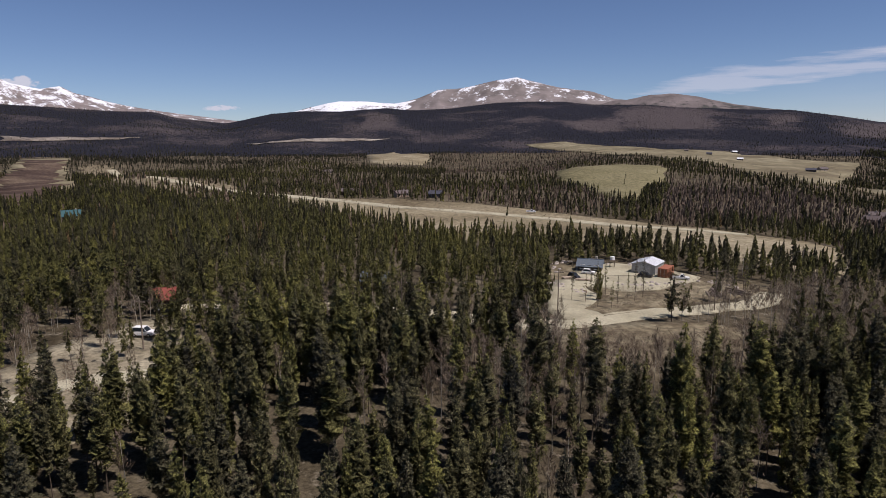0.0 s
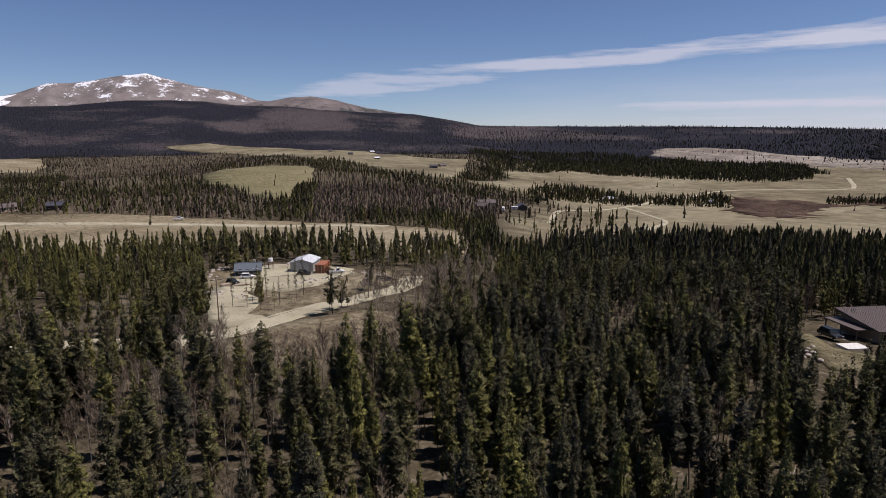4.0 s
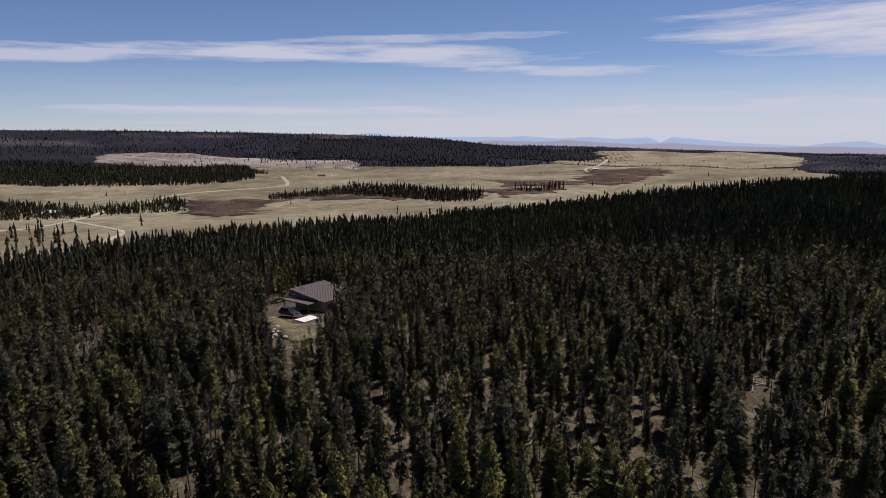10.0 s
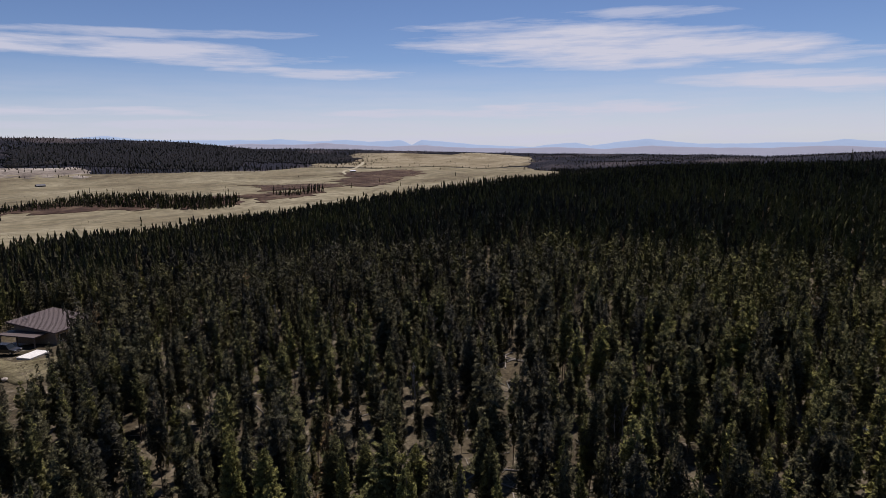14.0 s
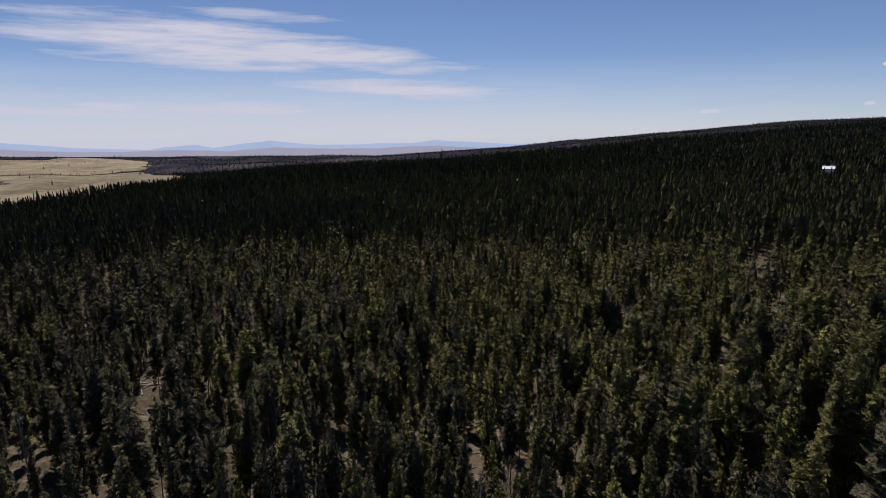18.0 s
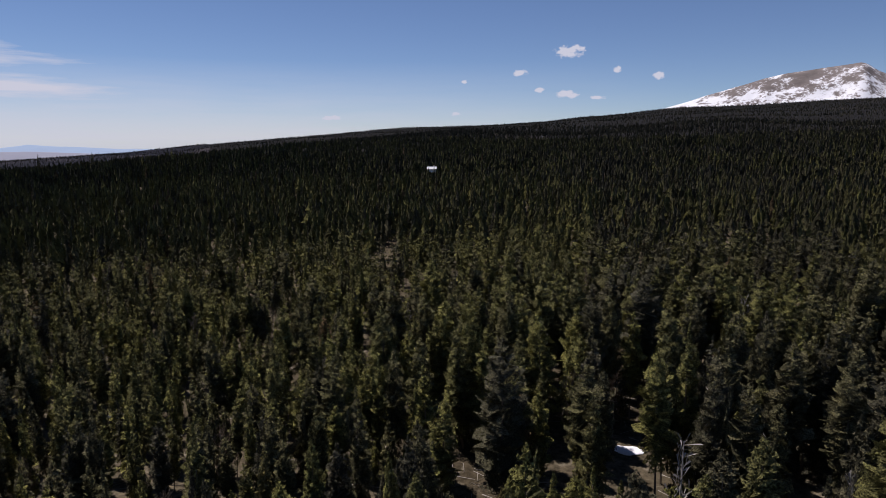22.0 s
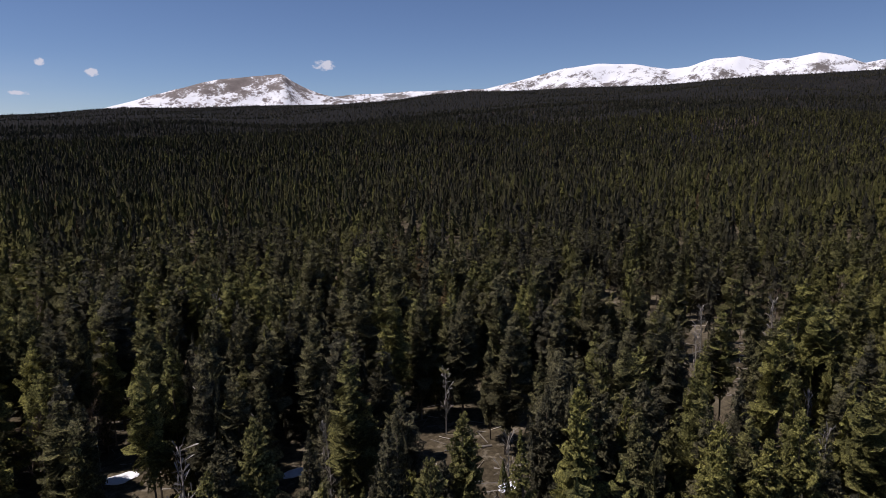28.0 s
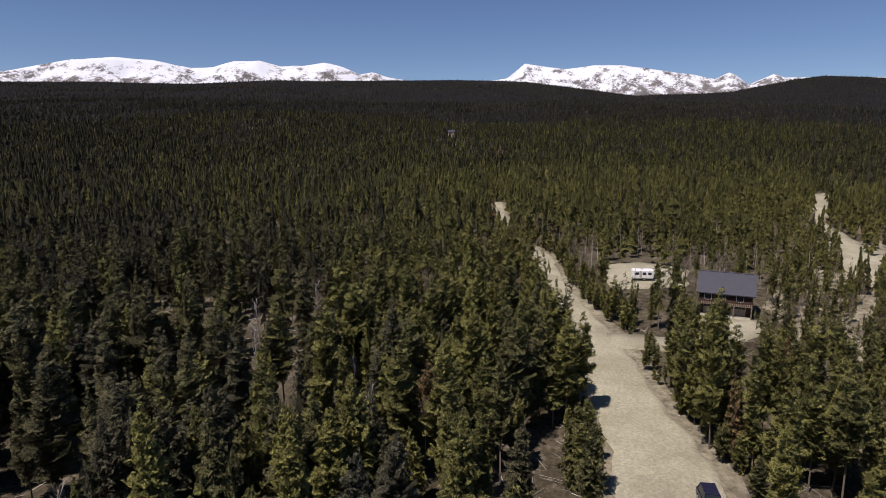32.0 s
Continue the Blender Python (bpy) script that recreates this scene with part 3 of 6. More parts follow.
PALE_SLOPES = ([(1316, 1122), (1471, 1194), (1566, 1034), (1531, 832), (1496, 525), (1313, 460), (1350, 674), (1390, 819), (1263, 913)], [(1620, 40), (1900, 20), (2300, -120), (2250, -520), (1900, -640), (1500, -500), (1540, -200)])
for k, p in enumerate(PALE_SLOPES):
    patch("stony_slope", p, stony if k == 0 else grass_dry, "pale stony slope with scattered scrub", cell=40, step=25, amp=9, seed=30 + k)
WET = [(650, 440), (706, 418), (729, 365), (674, 349), (540, 302), (554, 355)]
WET_FAR = [(1243, -32), (1399, -58), (1424, -199), (1252, -194), (1100, -114), (910, -39), (1075, -24)]
STREAK = [(1093, 126), (1005, -27), (891, -24), (867, 92)]
patch("marsh", STREAK, willow, "brown strip of willows across the meadow", lift=.5, cell=30, step=18, amp=9, seed=8)
patch("marsh", WET_FAR, willow, "dark brown willow marsh far down the valley", lift=.6, cell=30, step=16, amp=16, seed=4)
patch("marsh", WET, willow, "dark brown willow marsh along the creek", lift=.5, cell=30, step=14, amp=11)
patch("gravel_drive", DRIVE, gravel, "gravel drive before the cabin", lift=.25, cell=5, step=4, amp=.6)
patch("gravel_lot", LOT, gravel, "gravel lot behind the cabin", lift=.25, cell=5, step=4, amp=.6)
for k, p in enumerate(([(300, 262, 4), (345, 285, 4), (385, 310, 4), (430, 372, 4), (468, 427, 4)], [(262, 300, 4), (334, 371, 4), (400, 402, 4), (468, 427, 4), (493, 435, 4), (565, 464, 5)],
                       [(565, 464, 5), (618, 464, 5), (752, 517, 6), (841, 483, 6), (913, 442, 6), (967, 456, 6), (1104, 531, 7)], [(1290, -40, 6), (1420, -40, 6), (1572, -74, 7), (1760, -100, 8), (1890, -111, 9)])):
    road("ranch_road", p, gravel, "pale dirt road across the valley meadow", lift=.45, step=12)
FAR_VALLEY = ([(-1151, 1648), (-1058, 1686), (-971, 1718), (-815, 1710), (-906, 1600), (-1004, 1552), (-1081, 1542)], [(-559, 1822), (-428, 1819), (-290, 1774), (-150, 1805), (-216, 1691), (-325, 1627), (-472, 1741)])
for k, p in enumerate(FAR_VALLEY):
    mid = np.mean(p, 0)
    far = mid / np.hypot(*mid)
    p = [tuple(mid + np.subtract(q, mid) - far * (np.subtract(q, mid) @ far) * .55) for q in p]      # thin strips, seen almost edge-on
    patch("far_meadow", p, stony, "pale open strip at the foot of the hills", lift=1.0, cell=50, step=25, amp=10, seed=60 + k)
for k, p in enumerate(([(752, 82), (818, 120), (848, 54), (857, 10), (820, 0), (775, 45)], [(545, 358), (623, 422), (702, 449), (763, 347), (706, 365), (541, 302), (516, 315)], [(763, 347), (786, 395), (850, 330), (841, 218), (818, 120), (752, 100), (726, 147), (770, 250)])):
    patch("willow_brush", p, willow, "dark brown willow brush along the creek", lift=.6, cell=25, step=9, amp=11, seed=70 + k)
# a sheet in that shade colour, laid under the far woods
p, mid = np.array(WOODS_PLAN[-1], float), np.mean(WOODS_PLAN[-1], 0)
patch("wood_floor", list(map(tuple, mid + (p - mid) * .86 + mid / np.hypot(*mid) * 60)), wood_floor, "ground under the far conifers, coloured dark for shade", lift=.5, cell=50, step=25, amp=12, seed=81)
patch("grove_floor", [(-139, 30), (-200, 52), (-225, 62), (-240, 105), (-190, 82), (-161, 66), (-120, 50), (-95, 42), (-76, 28), (-78, 22), (-106, 24), (-124, 30)], scree, "tan ground with dry grass between young pines", lift=.12, cell=6, step=5, amp=1.2)
patch("track_verge", [(-58, 60), (-49, 64), (-40, 74), (-40, 92), (-44, 110), (-60, 126), (-68, 110), (-72, 90), (-70, 72)], scree, "pale sandy ground beside the drive", lift=.1, cell=6, step=5, amp=1.2)


# ---- trees: unit shapes, one metre high, as corners and triangles ----
def tapered(p, q, r0, r1, sides=4):
    """A tapered stick from p to q."""
    p, q = np.array(p, float), np.array(q, float)
    d = (q - p) / (np.linalg.norm(q - p) + 1e-9)
    u = np.cross(d, (0.3, 0.9, 0.1) if abs(d[2]) > 0.9 else (0, 0, 1))
    u /= np.linalg.norm(u)
    w = np.cross(d, u)
    a = np.arange(sides) * 6.2832 / sides
    ring = np.cos(a)[:, None] * u + np.sin(a)[:, None] * w
    v = np.vstack([p + ring * r0, q + ring * r1])
    k = np.arange(sides)
    j = (k + 1) % sides
    return v, np.vstack([np.stack([k, j, k + sides], 1), np.stack([j, j + sides, k + sides], 1)])


def joined(parts):
    vs, fs, off = [], [], 0
    for v, f in parts:
        vs.append(v)
        fs.append(f + off)
        off += len(v)
    return np.vstack(vs), np.vstack(fs)


def crown_radius(h, wide, low, taper=.68):
    """Half width of a conifer's crown at height h (of 1): taper near 1 is a pointed spruce, near .5 a blunt pine."""
    t = (h - low) / (1 - low)
    return wide * min(1.0, 0.5 + t * 2.2) * max(0.0, 1 - t) ** taper + 0.005


def conifer_crown(seed, levels, per, wide=0.125, low=0.22, rich=True, taper=.6):
    """Small upswept sprays of needles round the stem, uneven, with gaps between the boughs."""
    rng, v, f = np.random.default_rng(seed), [], []
    turn = rng.uniform(0, 6.28)
    lean = rng.uniform(-0.4, 0.4, 2)
    for i in range(levels):
        h0 = low + (1 - low) * ((i + 0.5) / levels) ** 0.92
        swell = rng.uniform(.8, 1.15)
        for k in range(per if h0 < 0.85 else max(3, per - 2)):
            if rng.random() < 0.12:
                continue
            h = h0 + rng.normal(0, 0.6) * (1 - low) / levels
            turn += 2.399 + rng.normal(0, 0.3)
            R = crown_radius(min(h, 0.99), wide, low, taper) * swell * rng.uniform(0.55, 1.25) * (1 + 0.25 * (lean[0] * math.cos(turn) + lean[1] * math.sin(turn)))
            c, s = math.cos(turn), math.sin(turn)
            rise = rng.normal(0.45, 0.35) - 0.35 * (1 - h)
            wd = (0.25 if rich else .33) * R + 0.009
            root = np.array([c * R * 0.1, s * R * 0.1, h + 0.010])
            tip = np.array([c * R, s * R, h + rise * R])
            mid = root + (tip - root) * rng.uniform(0.55, 0.75) + np.array([0, 0, 0.012 + 0.12 * R])
            roll = rng.uniform(-1.1, 1.1)      # each spray is turned about its bough
            side = np.array([-s * math.cos(roll), c * math.cos(roll), math.sin(roll)]) * wd
            low_ = np.array([0, 0, -0.012 - 0.12 * R * rng.random()])
            n = len(v)
            if rich:
                v += [root, mid + side * rng.uniform(.7, 1.2) + low_, tip, mid - side * rng.uniform(.7, 1.2) + low_, mid]
                f += [(n, n + 1, n + 4), (n + 1, n + 2, n + 4), (n + 2, n + 3, n + 4), (n + 3, n, n + 4)]
            else:
                v += [root + np.array([0, 0, 0.012]), mid + side + low_, tip, mid - side + low_]
                f += [(n, n + 1, n + 2), (n, n + 2, n + 3)]
    n = len(v)      # the leader
    v += [np.array([0, 0, 1.0]), np.array([0.012, 0, 0.93]), np.array([-0.008, 0.01, 0.92]), np.array([-0.006, -0.012, 0.925])]
    f += [(n, n + 1, n + 2), (n, n + 2, n + 3), (n, n + 3, n + 1)]
    return np.array(v), np.array(f)


def heart(seed, sides, wide, low, high=.86):
    """The dense dark middle of a crown, behind the sprays."""
    v, f = conifer_tiers(seed, 5, sides, wide, low)
    return v * (1, 1, high), f


def conifer_tiers(seed, tiers, sides, wide=0.16, low=0.1):
    """Stacked ragged skirts of boughs, for trees far off."""
    rng, v, f = np.random.default_rng(seed), [], []
    lean = rng.normal(0, .012, 2)
    for i in range(tiers):
        h0 = low + (1 - low) * (i / tiers) ** .95
        h1 = 1.0 if i == tiers - 1 else h0 + (1 - low) / tiers * rng.uniform(1.3, 1.8)
        R = crown_radius(h0 + .03, wide, low - .08) * rng.uniform(.8, 1.15)
        n, off = len(v), rng.uniform(0, 6.28)
        v.append(np.array([lean[0] * i, lean[1] * i, min(h1, 1.0)]))
        for k in range(sides):
            a = off + k * 6.2832 / sides + rng.normal(0, .22)
            q = R * (1.3 if k % 2 else .75) * rng.uniform(.75, 1.15)
            v.append(np.array([math.cos(a) * q + lean[0] * i, math.sin(a) * q + lean[1] * i, h0 + rng.normal(0, .3) / tiers * (1 - low)]))
        f += [(n, n + 1 + k, n + 1 + (k + 1) % sides) for k in range(sides)]
    return np.array(v), np.array(f)


def stem(seed, r=0.0095, top=0.9, sides=5, bend=0.012):
    rng = np.random.default_rng(seed)
    b = rng.normal(0, bend, 2)
    return joined([tapered((0, 0, -0.04), (b[0], b[1], 0.45), r, r * 0.7, sides), tapered((b[0], b[1], 0.45), (0, 0, top), r * 0.7, r * 0.2, sides)])


def bare_limbs(seed, limbs, twigs, wide=0.16, low=0.35, thick=0.0035, fan=0.010):
    """Leafless limbs with fine twigs."""
    rng, parts = np.random.default_rng(seed), []
    tv, tf = [], []
    for i in range(limbs):
        h = low + (0.97 - low) * (i + rng.random()) / limbs
        a = rng.uniform(0, 6.28)
        R = wide * (1.15 - h) * rng.uniform(0.6, 1.25)
        p = np.array([0, 0, h])
        q = np.array([math.cos(a) * R, math.sin(a) * R, h + R * rng.uniform(0.5, 1.3)])
        if thick:
            parts.append(tapered(p, q, thick, thick * 0.3, 3))
        for k in range(twigs):
            s = p + (q - p) * rng.uniform(0.25, 1.0)
            e = s + rng.normal(0, 0.035, 3) + np.array([0, 0, 0.05]) + (q - p) * 0.25
            w = rng.normal(0, 1, 3)
            w *= fan / (np.linalg.norm(w) + 1e-9)
            n = len(tv)
            tv += [s, e + w, e - w]
            tf.append((n, n + 1, n + 2))
    if tv:
        parts.append((np.array(tv), np.array(tf)))
    return joined(parts)


def strew(shapes, x, y, z, h, width, tint, rng):
    """Many trees of a few shapes joined: corners, triangles, material numbers, tints. A shape is a list of (corners, triangles, material number)."""
    V, F, M, T, off = [], [], [], [], 0
    pick = rng.integers(0, len(shapes), len(x))
    for s, shape in enumerate(shapes):
        m = pick == s
        n = int(m.sum())
        if not n:
            continue
        a = rng.uniform(0, 6.283, n)
        c, sn = np.cos(a)[:, None], np.sin(a)[:, None]
        hh, ww = h[m][:, None], (h[m] * width[m])[:, None]
        lx, ly = rng.normal(0, 0.03, (2, n, 1))
        for v, f, mat in shape:
            px = (v[None, :, 0] * c - v[None, :, 1] * sn) * ww + v[None, :, 2] * hh * lx
            py = (v[None, :, 0] * sn + v[None, :, 1] * c) * ww + v[None, :, 2] * hh * ly
            V.append(np.stack([px + x[m][:, None], py + y[m][:, None], v[None, :, 2] * hh + z[m][:, None]], 2).reshape(-1, 3))
            F.append((f[None] + (np.arange(n) * len(v))[:, None, None] + off).reshape(-1, 3))
            M.append(np.full(n * len(f), mat))
            T.append(np.repeat(tint[m], len(v)))
            off += n * len(v)
    return np.vstack(V), np.vstack(F), np.concatenate(M), np.concatenate(T)


# ---- where trees stand ----
def value_noise(x, y, wave, seed):
    """Smooth noise between 0 and 1 over the plan."""
    rng = np.random.default_rng(seed)
    grid = rng.random((64, 64))
    u, v = np.asarray(x) / wave, np.asarray(y) / wave
    i, j = np.floor(u).astype(int), np.floor(v).astype(int)
    fu, fv = u - i, v - j
    fu, fv = fu * fu * (3 - 2 * fu), fv * fv * (3 - 2 * fv)
    g = lambda p, q: grid[p % 64, q % 64]
    return (g(i, j) * (1 - fu) + g(i + 1, j) * fu) * (1 - fv) + (g(i, j + 1) * (1 - fu) + g(i + 1, j + 1) * fu) * fv


def from_roads(x, y):
    """Distance from the nearest road's edge."""
    best = np.full(np.shape(x), 1e9)
    for c in ROADS:
        reach = 40
        box = (x > c[:, 0].min() - reach) & (x < c[:, 0].max() + reach) & (y > c[:, 1].min() - reach) & (y < c[:, 1].max() + reach)
        if box.any():
            d = np.full(int(box.sum()), 1e9)
            for p, q in zip(c[:-1], c[1:]):
                ab = (q - p)[:2]
                t = np.clip(((x[box] - p[0]) * ab[0] + (y[box] - p[1]) * ab[1]) / (ab @ ab + 1e-9), 0, 1)
                d = np.minimum(d, np.hypot(x[box] - p[0] - ab[0] * t, y[box] - p[1] - ab[1] * t) - p[2] / 2)
            best[box] = np.minimum(best[box], d)
    return best


HOUSE_SITE = [(112, 46), (122, 43), (142, 47), (142, 66), (130, 70), (114, 60)]
CABIN_SITE = [(-142, 14), (-142, 30), (-124, 31), (-124, 14)]
ROADSIDE = [(-40, 136), (-12, 128), (8, 118), (14, 112), (10, 94), (-2, 96), (-12, 99), (-30, 112)]
TRACKSIDE = [(-60, 58), (-49, 62), (-36, 72), (-34, 80), (-44, 96), (-40, 112), (-62, 130), (-70, 112), (-74, 92), (-72, 72)]
CABIN_FRONT = [(-128, 15), (-128, 28), (-88, 19.5), (-88, 12.5)]
CABIN_GROVE = [(-139, 30), (-250, 66), (-240, 105), (-190, 82), (-161, 66), (-120, 55), (-95, 42), (-76, 28), (-78, 22), (-106, 24), (-124, 30)]
LOT_FRONT = [(-148, 0), (-152, 14), (-124, 8), (-120, -2)]
HOUSE_FRONT = [(76, 32.5), (118, 46), (114, 62), (73, 37.5)]
CREEK = [(345, 488), (396, 491), (361, 431), (315, 381), (269, 382)]
TOWN = [(180, 200), (240, 200), (330, 290), (400, 380), (380, 440), (300, 380), (220, 300)]
BELT = [(62, 182), (72, 162), (84, 156), (96, 160), (112, 168), (120, 180), (100, 192), (80, 204)]
THICKET = [(44, 118), (60, 114), (75, 122), (92, 140), (86, 150), (72, 137), (56, 127)]
SPARSE = (([(46.1, -13.3), (45.4, -15.2), (95.4, -30.2), (96.0, -28.4)], .2, .0), ([(-72, 120), (-50, 121), (-40, 100), (-36, 76), (-46, 74), (-60, 74), (-76, 98)], .22, .5), ([(-34, 163), (-4, 161), (13, 123), (-10, 117), (-30, 125)], .55, .25),
          ([(13, 108), (24, 104), (36, 98), (50, 100), (52, 84), (36, 74), (20, 74), (12, 84)], .95, .96), ([(20, 122), (14, 118), (10, 108), (24, 104), (34, 112)], .3, .5))
TEAL_SITE = [(-206, 334), (-184, 334), (-172, 280), (-190, 280)]
OPEN = (TEAL_SITE, HIGHWAY_EDGE, VALLEY, CORRIDOR, YARD, BANK, BOULDER_BANK, BRUSH, GREEN, FIELD, RANCH, BOG, BOG_BANK, CLEARING, LAWN, DRIVE, LOT, HOUSE_SITE, CABIN_SITE)
ASPENS = (
          ([(71, 128), (90, 147), (120, 165), (68, 91), (50, 85), (49, 95)], 0.85),
          ([(-3, 92), (14, 92), (30, 85), (26, 64), (12, 59), (-2, 64)], 0.68),
          ([(2, 62), (27, 58), (30, 40), (20, 36), (4, 46)], 0.45),
          ([(-188, -13), (-187, 17), (-163, 15), (-125, -3), (-150, -10)], 0.7),
          ([(-188, 20), (-189, 50), (-173, 46), (-164, 18)], 0.65),
          ([(55, 103), (93, 154), (115, 156), (76, 108), (52, 78), (43, 81)], 0.8),
          ([(19, 90), (43, 96), (43, 81), (32, 53), (15, 60)], 0.62),
          ([(-187, 620), (-121, 728), (8, 499), (119, 608), (114, 340), (69, 348), (-34, 444)], 0.55),
          ([(214, 594), (286, 667), (269, 391), (407, 413), (220, 288), (128, 303)], 0.88),
          ([(-214, -39), (-211, -25), (-177, -2), (-137, 1), (-145, -10)], 0.75),
          ([(-180, 12), (-183, 45), (-147, 37), (-139, 7)], 0.6),
          ([(-4, 1368), (156, 1483), (351, 1411), (245, 918), (151, 1007), (17, 1116)], 0.6),
          ([(13, 108), (24, 102), (36, 98), (58, 104), (52, 84), (36, 74), (20, 74), (12, 84)], 0.985),
          ([(56, 102), (60, 115), (70, 132), (84, 142), (96, 140), (84, 116), (66, 96)], 0.95),
          ([(244, 664), (266, 616), (281, 547), (268, 423), (237, 357), (171, 302), (148, 320), (118, 289), (93, 246), (84, 252), (138, 393)], 0.9),
          ([(7, 1099), (131, 1249), (181, 928), (136, 693), (77, 732), (4, 719)], 0.8),
          ([(-575, -193), (-662, -188), (-747, -155), (-623, -114), (-516, -93), (-475, -113), (-494, -146)], 0.3),
          ([(-736, -498), (-778, -445), (-679, -380), (-644, -427)], 0.35))


def cover(x, y):
    """How densely trees stand (0 to 1), and which share of them is bare aspen."""
    r, a = np.hypot(x, y), np.degrees(np.arctan2(x, y)) % 360
    gaps = value_noise(x, y, 16, 1) * .6 + value_noise(x, y, 6, 2) * .4
    dens = np.where(gaps < np.where(a > 60, .37, .33), np.where((a > 30) & (a < 125), .5, .22), 1.0)
    dens = np.where(r > 300, np.where(value_noise(x, y, 45, 12) * .6 + value_noise(x, y, 17, 13) * .4 < .36, .55, .95), dens)
    dens = np.where(r > 1450, .92, dens)
    wide = np.clip((a - 140) / 30, 0, 1) * np.clip((325 - a) / 20, 0, 1)     # broader trees stand farther apart
    north = np.clip((42 - (a + 180) % 360 + 180) / 10, 0, 1) * np.clip(((a + 180) % 360 - 180 + 60) / 10, 0, 1)
    dens = np.where(r < 240, dens * (1 - .42 * wide - .14 * north - .24 * np.clip((a - 60) / 25, 0, 1) * np.clip((160 - a) / 20, 0, 1) * (r < 110)), dens)
    bare = np.clip((value_noise(x, y, 38, 4) - .72) * 1.6, 0, .5) + .03
    bare = np.where((a > 120) & (a < 250), bare * .4, bare)
    hills = (r > 1450) & ((a > 320) | (a < 118))
    bare = np.where(hills, np.clip((value_noise(x, y, 260, 6) * .6 + value_noise(x, y, 90, 7) * .4 - .47 - .12 * ((a > 300) | (a < 4)) + .13 * ((a > 30) & (a < 110))) * 3.2, .02, .8), bare)
    bare = np.where((r > 420) & (a > 150) & (a < 300), .015, bare)
    bare = np.where((a > 150) & (a < 285) & (r > 165), bare * .3, bare)
    for poly, share in ASPENS:
        m = inside(poly, x, y)
        bare = np.where(m, share, bare)
    bare = np.where(inside(BELT, x, y), .06, bare)
    for poly in OPEN:
        dens = np.where(inside(poly, x, y), .0018 * (r > 300), dens)
    m = inside(HIGHWAY_EDGE, x, y) & (value_noise(x, y, 40, 15) > .28)
    dens, bare = np.where(m, .5, dens), np.where(m, .45, bare)
    for poly in PALE_SLOPES:
        dens = np.where(inside(poly, x, y), .16, dens)
    m = inside(ROADSIDE, x, y)
    dens, bare = np.where(m & (dens > .1), .5, dens), np.where(m, .4, bare)
    m = inside(TRACKSIDE, x, y) & (dens > .1)
    dens, bare = np.where(m, .55, dens), np.where(m, .35, bare)
    for poly, most, share in SPARSE:
        m = inside(poly, x, y) & (dens > .1)
        dens, bare = np.where(m, np.minimum(dens, most), dens), np.where(m, share, bare)
    m = inside(THICKET, x, y) & (dens > .1)
    dens, bare = np.where(m, .9, dens), np.where(m, 1.0, bare)
    m = inside(CABIN_FRONT, x, y) & (dens > .1)
    dens = np.where(m, .06, dens)
    dens = np.where(inside(HOUSE_FRONT, x, y) & (dens > .1), .03, dens)
    m = inside(CABIN_GROVE, x, y)
    dens, bare = np.where(m & (dens > .1), .85, dens), np.where(m, .3, bare)
    dens = np.where(inside(LOT_FRONT, x, y) & (dens > .1), .06, dens)
    dens = np.where((a > 274) & (a < 300) & (r < 240), dens * .8, dens)
    dens = np.where(inside(CLEARING, x, y), .06, dens)
    dens = np.where(inside(TOWN, x, y), .08, dens)
    dens = np.where(inside(CREEK, x, y), .35, dens)
    for sx, sy in ((-38.5, -45.5), (-21, -60.5), (-5, -70), (-64, -61)):      # open spots where snow is left
        t = np.clip((x * sx + y * sy) / (sx * sx + sy * sy), .8, 1.02)
        dens = np.where(np.hypot(x - sx * t, y - sy * t) < 2.4, 0, dens)
    for poly in WOODS_PLAN:
        m = inside(poly, x, y)
        dens, bare = np.where(m, .9, dens), np.where(m, .06, bare)
    open_side = np.where((a > 250) & (a < 275) & (r > 85) & (r < 195), 3.0, .9)      # a clear strip along the gravel road
    return np.where(from_roads(x, y) < open_side, 0, dens), bare


def scatter(r0, r1, spacing, seed):
    """Jittered points of a ring, as x, y, with those in view of the plan's wooded bearings."""
    rng = np.random.default_rng(seed)
    g = np.arange(-r1, r1, spacing)
    x, y = np.meshgrid(g, g)
    x, y = x.ravel(), y.ravel()
    r = np.hypot(x, y)
    m = (r > r0 - spacing) & (r < r1 + spacing)
    x, y = x[m] + rng.uniform(-.48, .48, m.sum()) * spacing, y[m] + rng.uniform(-.48, .48, m.sum()) * spacing
    r, a = np.hypot(x, y), np.degrees(np.arctan2(x, y))
    m = (r >= r0) & (r < r1) & ((r < 110) | (a < -62) | (a > -44))
    return x[m], y[m], rng


